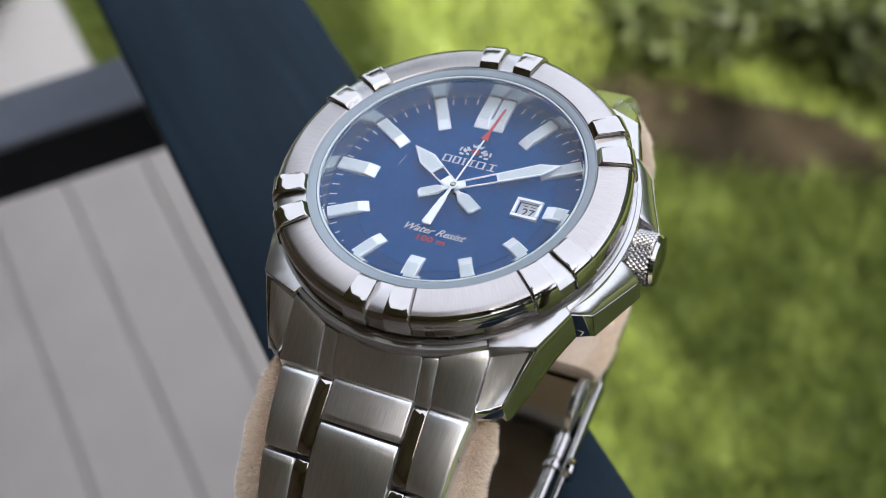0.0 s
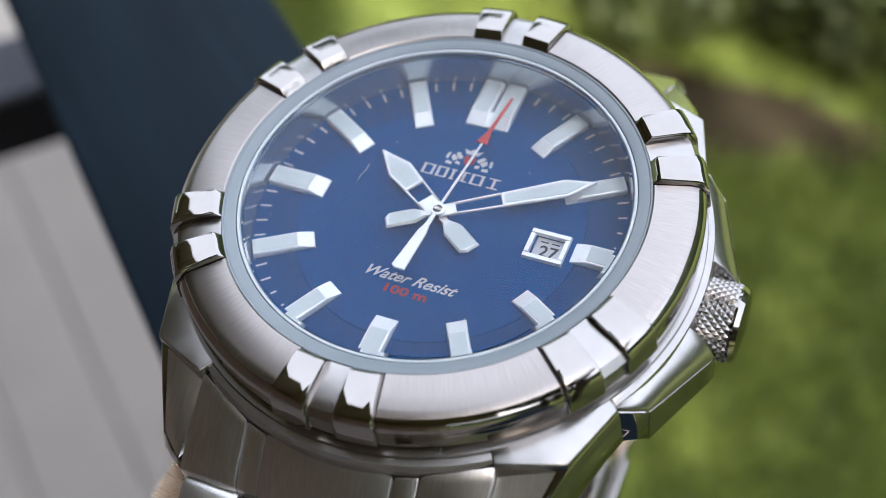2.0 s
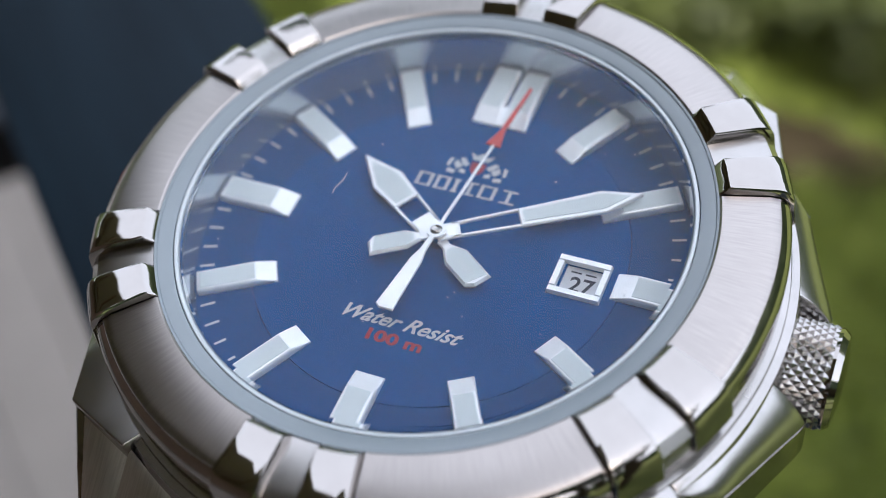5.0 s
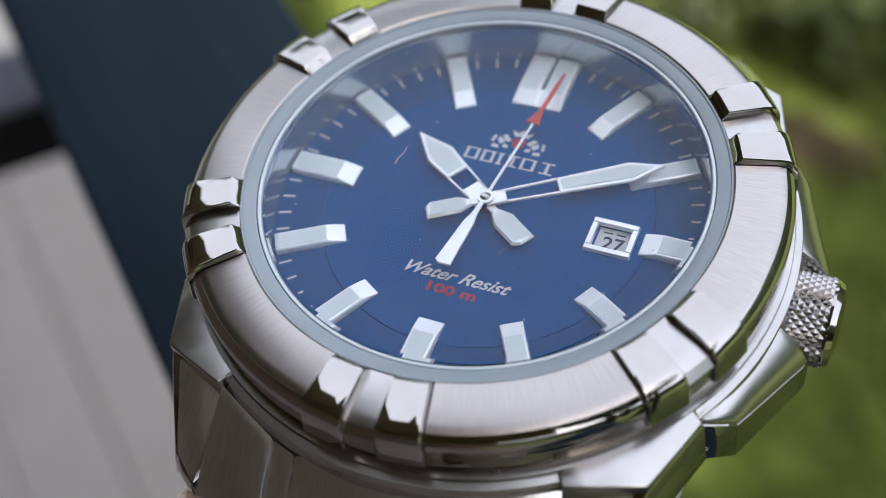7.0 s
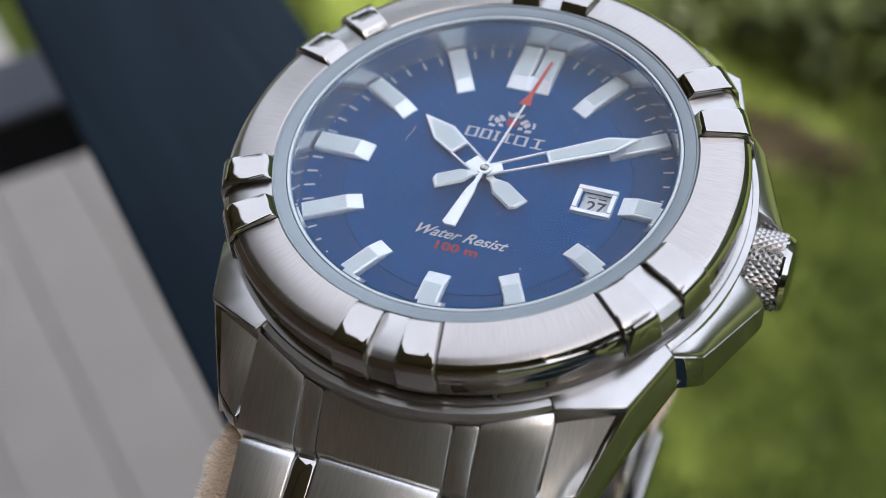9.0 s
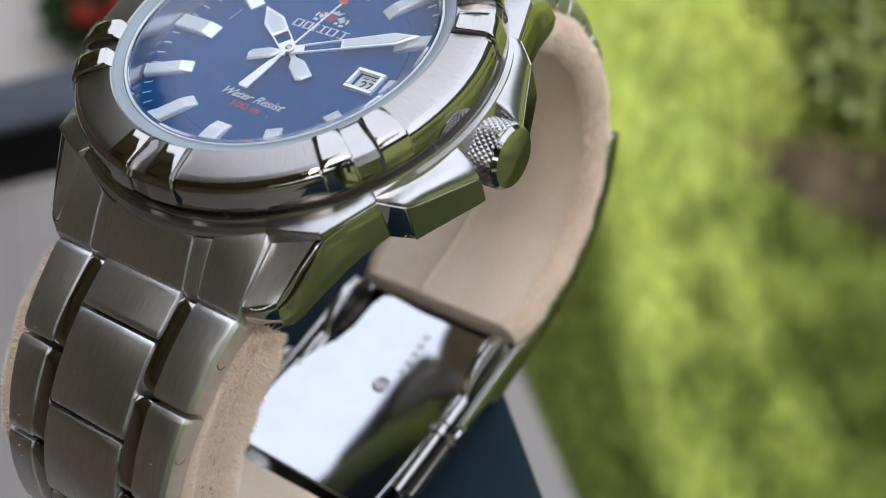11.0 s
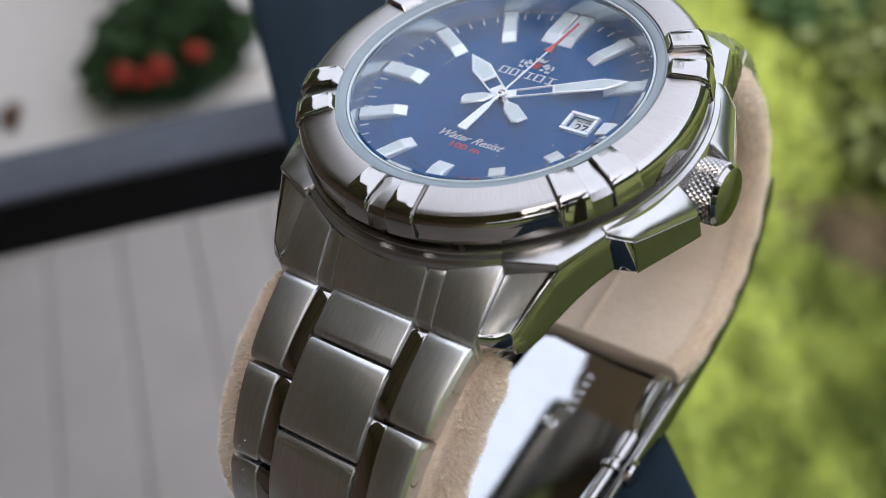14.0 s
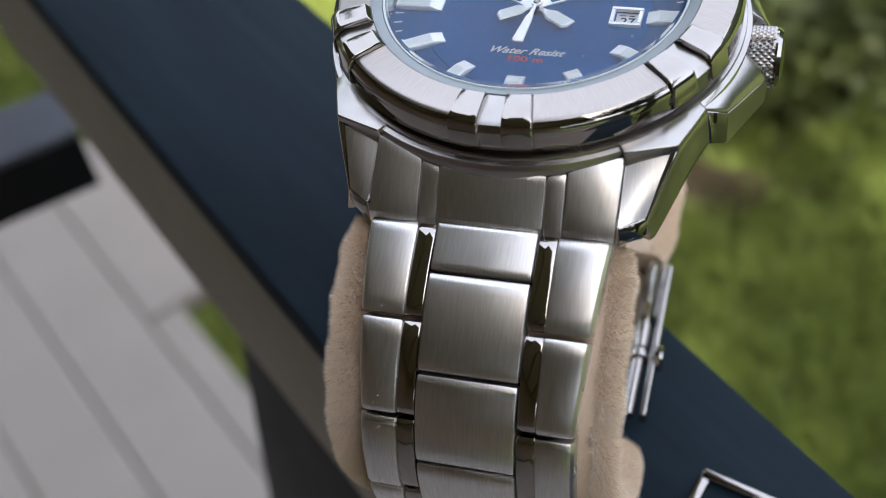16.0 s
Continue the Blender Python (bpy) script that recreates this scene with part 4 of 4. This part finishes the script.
flower_red = material("red_petal", (0.38, 0.032, 0.014), 0.7, second=(0.27, 0.022, 0.010), scale=200, big=40)
white_render = material("white_plaster_block", (0.62, 0.60, 0.56), 0.85, second=(0.56, 0.54, 0.50), scale=80, big=8, bump=0.0006)
wall_mat = material("helper_wall_brown", (0.25, 0.165, 0.13), 0.9, second=(0.19, 0.125, 0.095), scale=25, big=3, bump=0.004)

ground = tagged(part("ground", block(-60, 60, -60, 60, GROUND - 0.3, GROUND), turf, unit=1, smooth=None), "mown green lawn with sunlit and worn patches", "lawn", kind="structure")
deck = tagged(new("terrace_floor"), "pale grey terrace of long narrow boards", "terrace", kind="structure")
for k in range(-1, 29):
    y = 0.055 - 0.072 * k
    s0, s1 = (-0.90 if k < 1 else -2.8), (-0.66 if k < 0 else 1.6)
    part("plank", block(s0, s1, y - 0.0712, y, GROUND + 0.004, GROUND + 0.026, 0.0035, RAIL, 2), pale_slat, deck, unit=1, smooth=None)
part("plank", block(-0.655, 1.6, 0.0558, 0.085, GROUND + 0.004, GROUND + 0.026, 0.0035, RAIL, 2), pale_slat, deck, unit=1, smooth=None)      # narrow edge board
step_mat = material("pale_beige_stone", (0.54, 0.495, 0.44), 0.85, second=(0.48, 0.44, 0.39), scale=60, big=5, bump=0.0006)
tagged(part("stone_step", block(-2.7, -0.925, -1.3, -0.018, GROUND + 0.0262, GROUND + 0.044, 0.005, RAIL, 2), step_mat, unit=1, smooth=30), "pale beige stone step on the terrace", "step", kind="structure")
# added unseen house behind: a wall for brown reflections, a canopy that shades the terrace
tagged(part("helper_wall", block(-5.0, 4.0, -2.5, -2.3, GROUND, 1.36, m=RAIL), wall_mat, unit=1, smooth=None), "added unseen brown house wall for dark reflections", "wall", kind="structure")
roof_mat = material("shade_canopy_boards", (0.28, 0.235, 0.21), 0.8, second=(0.235, 0.195, 0.17), scale=30, big=3, stretch=(1, 1, 1), bump=0.001)


def eave(d):
    """How far the canopy reaches out at d metres along the terrace: its edge runs askew to the boards."""
    return -0.14 - 0.22 * (d - 0.64)


canopy = moved(prism([(-5.0, -2.5), (4.0, -2.5), (4.0, eave(4.0)), (-0.3, eave(-0.3)), (-0.3, -0.255), (-5.0, -0.255)], 1.36, 1.44), RAIL)
roof = tagged(part("shade_canopy", canopy, roof_mat, unit=1, smooth=None), "added unseen brown canopy that shades the terrace", "roof", kind="structure")
# dark beams, added to vary the canopy's reflection in the steel
for k in range(9):
    d = -4.2 + k
    part("helper_beam", block(d, d + 0.08, -2.3, min(eave(d), -0.255) - 0.08, 1.24, 1.359, 0.004, RAIL), wall_mat, roof, "added dark brown beam for reflections", unit=1, smooth=None)

rng = random.Random(5)


def blades(count, x0, x1, y0, y1, height, keep=None):
    v, f = [], []
    while len(f) < count:
        x, y = rng.uniform(x0, x1), rng.uniform(y0, y1)
        if keep and not keep(x, y):
            continue
        a, h, lean, w = rng.uniform(0, 6.28), height * rng.uniform(0.5, 1.2), rng.uniform(0.2, 0.9), rng.uniform(0.0012, 0.0022)
        c, s = math.cos(a), math.sin(a)
        n = len(v)
        v += [(x - s * w, y + c * w, GROUND), (x + s * w, y - c * w, GROUND), (x + c * h * lean + s * w * 0.4, y + s * h * lean - c * w * 0.4, GROUND + h)]
        f.append((n, n + 1, n + 2))
    return v, f


def off_deck(x, y):
    """Grass grows beside the terrace, not on it or on the bare soil, and thins out far off."""
    n, along_rail = x * N.x + y * N.y, x * D.x + y * D.y
    edge = -0.014 if along_rail < -0.905 else (0.130 if along_rail < -0.655 else 0.088)
    far = max(abs(x + 0.45) / 0.95, abs(y - 0.70) / 0.85)
    return n > edge and far < rng.uniform(0.7, 1.0) and ((x + 0.15) / 0.165) ** 2 + ((y - 0.690) / 0.05) ** 2 > rng.uniform(0.5, 1.3)


me = bpy.data.meshes.new("grass")
v, f = blades(110000, -1.4, 0.5, -0.15, 1.55, 0.02, off_deck)
me.from_pydata(v, [], f)
me.materials.append(blade_mat)
tagged(new("grass", me), "short green and straw-coloured lawn grass", "grass", kind="stuff")

# bed of bare soil in front of the shrubs
bed = bmesh.new()
rim = []
for k in range(48):
    a = 2 * math.pi * k / 48
    q = 1 + 0.16 * math.sin(3 * a + 1) + 0.1 * math.sin(7 * a)
    rim.append((-0.15 + 0.165 * q * math.cos(a), 0.690 + 0.05 * q * math.sin(a)))
tagged(part("soil_bed", prism(rim, GROUND - 0.02, GROUND + 0.004, 0.003, 2), soil_mat, unit=1, smooth=40), "bed of bare brown soil in the lawn", "soil bed", kind="structure")


def shrub(name, place, size, height, leaves, mat, label, seed, leaf=0.015):
    """Stems from one root and a crown of single leaves with an uneven outline."""
    r = random.Random(seed)
    ob = empty(name, label, "shrub", "shrubs round the lawn" if name == "shrub" else "", place=place)
    stems = []
    tips = []
    for k in range(14):
        a, d, h = r.uniform(0, 6.28), size * r.uniform(0.2, 1.0), height * r.uniform(0.55, 1.0)
        tip = Vector((d * math.cos(a), d * math.sin(a), h))
        tips.append(tip)
        bm = bmesh.new()
        rows = []
        for j in range(6):
            t = j / 5
            p = Vector((tip.x * t ** 1.3, tip.y * t ** 1.3, tip.z * t))
            w = 0.006 * (1 - 0.75 * t)
            rows.append([bm.verts.new(p + Vector((w * math.cos(b), w * math.sin(b), 0))) for b in (0, 1.57, 3.14, 4.71)])
        for p, q in zip(rows, rows[1:]):
            for j in range(4):
                bm.faces.new((p[j - 1], p[j], q[j], q[j - 1]))
        stems.append(bm)
    part("stems", merged(*stems), soil_mat, ob, "thin brown stems", unit=1)
    v, f = [], []
    for k in range(leaves):
        tip = r.choice(tips)
        c = tip * r.uniform(0.55, 1.06) + Vector((r.gauss(0, 1), r.gauss(0, 1), r.gauss(0, 0.8))) * size * 0.17
        if c.z < 0.01:
            c.z = 0.01
        u = Vector((r.gauss(0, 1), r.gauss(0, 1), r.gauss(0, 0.6))).normalized()
        w = u.cross(Vector((r.gauss(0, 1), r.gauss(0, 1), r.gauss(0, 1)))).normalized()
        l = leaf * r.uniform(0.6, 1.2)
        n = len(v)
        v += [tuple(c), tuple(c + u * l * 0.5 + w * l * 0.3), tuple(c + u * l), tuple(c + u * l * 0.5 - w * l * 0.3)]
        f.append((n, n + 1, n + 2, n + 3))
    me = bpy.data.meshes.new("crown")
    me.from_pydata(v, [], f)
    me.materials.append(mat)
    cr = new("crown", me)
    cr.parent = ob
    tagged(cr, "loose crown of small leaves", kind="stuff")
    return ob


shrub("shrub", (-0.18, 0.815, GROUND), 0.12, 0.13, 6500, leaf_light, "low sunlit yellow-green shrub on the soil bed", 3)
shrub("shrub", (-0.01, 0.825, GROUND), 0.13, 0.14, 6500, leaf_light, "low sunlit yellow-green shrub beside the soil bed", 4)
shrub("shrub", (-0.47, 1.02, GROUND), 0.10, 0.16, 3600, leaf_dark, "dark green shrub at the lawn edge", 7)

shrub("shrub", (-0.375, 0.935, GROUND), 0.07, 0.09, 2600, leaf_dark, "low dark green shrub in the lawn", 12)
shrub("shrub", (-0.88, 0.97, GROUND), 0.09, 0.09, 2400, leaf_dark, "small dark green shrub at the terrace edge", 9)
# unseen hedge, added to close the garden and bound the reflected sky
hedge_mat = material("dark_hedge_leaf", (0.040, 0.065, 0.016), 0.7, second=(0.018, 0.032, 0.010), scale=18, big=3, bump=0.02)


def hedge_bm(length, height, seed):
    """A clipped hedge with a lumpy face and top."""
    r = random.Random(seed)
    bm = bmesh.new()
    cols, prof = int(length / 0.25), [(-0.3, 0.0), (-0.38, 0.4), (-0.4, 0.9), (-0.34, 1.0), (0.0, 1.04), (0.34, 1.0), (0.4, 0.9), (0.38, 0.4), (0.3, 0.0)]
    rows = []
    for k in range(cols + 1):
        x = -length / 2 + length * k / cols
        rows.append([bm.verts.new((x + r.uniform(-0.06, 0.06), y + r.uniform(-0.07, 0.07), z * height + (r.uniform(-0.08, 0.08) if z else 0))) for y, z in prof])
    for p, q in zip(rows, rows[1:]):
        for j in range(len(prof) - 1):
            bm.faces.new((p[j], p[j + 1], q[j + 1], q[j]))
    bm.faces.new(rows[0])
    bm.faces.new(rows[-1][::-1])
    return bm


for at, turn_z, length, tall in (((-0.5, 5.2), 0, 13.0, 2.3), ((-6.6, 0.8), 90, 9.6, 2.3), ((6.0, 0.8), 90, 9.6, 2.3)):
    p = RAIL @ Vector((*at, 0))
    tagged(part("hedge", moved(hedge_bm(length, tall, 31), Matrix.Translation((p.x, p.y, GROUND)) @ Matrix.Rotation(math.atan2(D.y, D.x) + radians(turn_z), 4, "Z")), hedge_mat, unit=1, smooth=60), "added unseen dark green hedge that bounds the reflected sky", "hedge", kind="structure")

# unseen trees, added to shade part of the lawn and darken reflections
def helper_tree(place, trunk_h, crown_r, leaves, seed):
    r = random.Random(seed)
    ob = empty("helper_tree", "added unseen dark green tree that shapes shade and reflections", "tree", "trees round the lawn", place=place)
    limbs, tips = [], []
    def limb(a, b, wa, wb):
        bm = bmesh.new()
        rows = []
        for j in range(5):
            t = j / 4
            p, w = a.lerp(b, t), wa + (wb - wa) * t
            rows.append([bm.verts.new(p + Vector((w * math.cos(k * 1.047), w * math.sin(k * 1.047), 0))) for k in range(6)])
        for p, q in zip(rows, rows[1:]):
            for j in range(6):
                bm.faces.new((p[j - 1], p[j], q[j], q[j - 1]))
        return bm
    top = Vector((0.03, 0.02, trunk_h))
    part("trunk", limb(Vector((0, 0, 0)), top, 0.07, 0.04), soil_mat, ob, "tapered brown trunk", unit=1)
    for k in range(11):
        a = 6.283 * k / 11 + r.uniform(-0.3, 0.3)
        b = top + Vector((math.cos(a), math.sin(a), r.uniform(0.3, 1.1))) * crown_r * r.uniform(0.5, 0.95)
        tips.append(b)
        limbs.append(limb(top * r.uniform(0.8, 1.0), b, 0.025, 0.006))
    part("limb_set", merged(*limbs), soil_mat, ob, "spreading brown limbs", unit=1)
    v, f = [], []
    for k in range(leaves):
        c = r.choice(tips) + Vector((r.gauss(0, 1), r.gauss(0, 1), r.gauss(0, 0.8))) * crown_r * 0.25
        u = Vector((r.gauss(0, 1), r.gauss(0, 1), r.gauss(0, 0.6))).normalized()
        w = u.cross(Vector((r.gauss(0, 1), r.gauss(0, 1), r.gauss(0, 1)))).normalized()
        l = 0.05 * r.uniform(0.6, 1.2)
        n = len(v)
        v += [tuple(c), tuple(c + u * l * 0.5 + w * l * 0.3), tuple(c + u * l), tuple(c + u * l * 0.5 - w * l * 0.3)]
        f.append((n, n + 1, n + 2, n + 3))
    me = bpy.data.meshes.new("crown")
    me.from_pydata(v, [], f)
    me.materials.append(leaf_dark)
    o = new("crown", me)
    o.parent = ob
    tagged(o, "loose green crown", kind="stuff")


helper_tree(RAIL @ Vector((1.00, 0.27, GROUND)), 1.45, 0.40, 1500, 21)
helper_tree(RAIL @ Vector((1.75, 0.08, GROUND)), 1.6, 0.52, 8000, 22)
helper_tree((-1.80, 2.78, GROUND), 2.05, 0.62, 8000, 24)
helper_tree(RAIL @ Vector((2.60, 0.35, GROUND)), 1.7, 0.58, 3600, 23)

# ---- pots on the terrace ----
FLOOR = GROUND + 0.044
pot_at = Vector((-0.950, 0.590, FLOOR))
box = empty("flower_pot", "low dark bowl of red geraniums on the terrace boards", "flower pot", place=pot_at)
part("pot_body", lathe([(0.0, 0.0), (0.055, 0.0), (0.072, 0.03), (0.076, 0.034), (0.070, 0.036), (0.064, 0.026), (0.0, 0.024)], steps=40, closed_profile=False), teal_glaze, box, "dark teal glazed bowl", unit=1)
v, f = [], []
r = random.Random(11)
for k in range(2200):
    a, q = r.uniform(0, 6.28), 0.085 * math.sqrt(r.random())
    c = Vector((q * math.cos(a), q * math.sin(a), 0.03 + (0.055 * (1 - (q / 0.09) ** 2)) * r.uniform(0.3, 1.1)))
    u = Vector((r.gauss(0, 1), r.gauss(0, 1), r.gauss(0.3, 0.6))).normalized()
    w = u.cross(Vector((r.gauss(0, 1), r.gauss(0, 1), r.gauss(0, 1)))).normalized()
    l = 0.02 * r.uniform(0.6, 1.3)
    n = len(v)
    v += [tuple(c), tuple(c + u * l * 0.5 + w * l * 0.45), tuple(c + u * l), tuple(c + u * l * 0.5 - w * l * 0.45)]
    f.append((n, n + 1, n + 2, n + 3))
me = bpy.data.meshes.new("foliage")
me.from_pydata(v, [], f)
me.materials.append(leaf_dark)
o = new("foliage", me)
o.parent = box
tagged(o, "dark green leaves", kind="stuff")


def flower_head(place, size, seed):
    """A rounded head of many small red petals."""
    r = random.Random(seed)
    bm = bmesh.new()
    for k in range(80):
        u = Vector((r.gauss(0, 1), r.gauss(0, 1), r.gauss(0.3, 1))).normalized()
        w = u.orthogonal().normalized()
        x = u.cross(w)
        c = Vector(place) + u * size * r.uniform(0.5, 1.0)
        p = size * 0.4
        bm.faces.new([bm.verts.new(c + w * p), bm.verts.new(c + x * p + u * 0.002), bm.verts.new(c - w * p), bm.verts.new(c - x * p + u * 0.002)])
    return bm


for k, (x, y, z, q) in enumerate(((-0.922, 0.509, -0.630, 0.011), (-0.891, 0.531, -0.630, 0.012), (-0.873, 0.569, -0.630, 0.010), (-0.904, 0.518, -0.637, 0.009))):
    part("flower_head", flower_head(Vector((x, y, z)) - box.location, q, k), flower_red, box, "red geranium head", unit=1, smooth=None)


def plain_pot(label, place, r0, r1, h, mat):
    ob = empty("pot", label, "pot", place=place)
    part("pot_body", lathe([(0.0, 0.0), (r0, 0.0), (r1, h - 0.008), (r1 + 0.003, h - 0.008), (r1 + 0.003, h), (r1 - 0.004, h), (r1 - 0.005, h * 0.8), (0.0, h * 0.8)], steps=40, closed_profile=False), mat, ob, unit=1)
    part("pot_soil", lathe([(0.0, h * 0.86), (r1 - 0.0055, h * 0.84), (r1 - 0.0055, h * 0.8), (0.0, h * 0.8)], steps=24, closed_profile=False), soil_mat, ob, "dark soil", unit=1)


plain_pot("teal glazed plant pot behind the geraniums", (-1.075, 0.715, FLOOR), 0.045, 0.06, 0.10, teal_glaze)
plain_pot("small white glazed pot beside the geraniums", (-0.885, 0.632, FLOOR), 0.017, 0.022, 0.03, white_render)


def dry_leaf():
    """A curled brown leaf with a midrib fold."""
    bm = bmesh.new()
    rows = []
    for k in range(9):
        t = k / 8
        w = 0.014 * math.sin(math.pi * min(max(t, 0.03), 0.97)) ** 0.8
        z = 0.012 * (1 - (2 * t - 1) ** 2) + 0.003
        rows.append([bm.verts.new((x, 0.055 * t, z - 0.25 * abs(x))) for x in (-w, -w * 0.5, 0.0, w * 0.5, w)])
    for p, q in zip(rows, rows[1:]):
        for j in range(4):
            bm.faces.new((p[j], p[j + 1], q[j + 1], q[j]))
    thick = bmesh.ops.solidify(bm, geom=bm.faces, thickness=0.0008)
    return bm


leaf_brown = material("dry_brown_leaf", (0.20, 0.12, 0.075), 0.8, second=(0.13, 0.075, 0.045), scale=150, big=30)
tagged(part("dry_leaf", moved(dry_leaf(), pose(-1.060, 0.442, FLOOR, 0, 0, 52)), leaf_brown, unit=1, smooth=60), "curled dry brown leaf on the terrace boards", "leaf")

# ---- small framed tag on the bench arm ----
tag = empty("metal_tag", "small dark tag with bright chrome rim on the bench", "tag")
TAG = pose(0.0191, -0.0172, TOP, 0, 0, -17.0)
part("tag_plate", block(0.0006, 0.0150, -0.0100, -0.0006, 0.0, 0.0010, 0.0002, TAG), navy_paint, tag, "dark blue plate", unit=1)
part("tag_rim", moved(merged(block(0.0, 0.0156, -0.0012, 0.0, 0.0, 0.0018, 0.0003), block(0.0, 0.0156, -0.0106, -0.0094, 0.0, 0.0018, 0.0003), block(0.0, 0.0012, -0.0094, -0.0012, 0.0, 0.0018, 0.0003), block(0.0144, 0.0156, -0.0094, -0.0012, 0.0, 0.0018, 0.0003)), TAG), polished, tag, "bright chrome rim", unit=1)
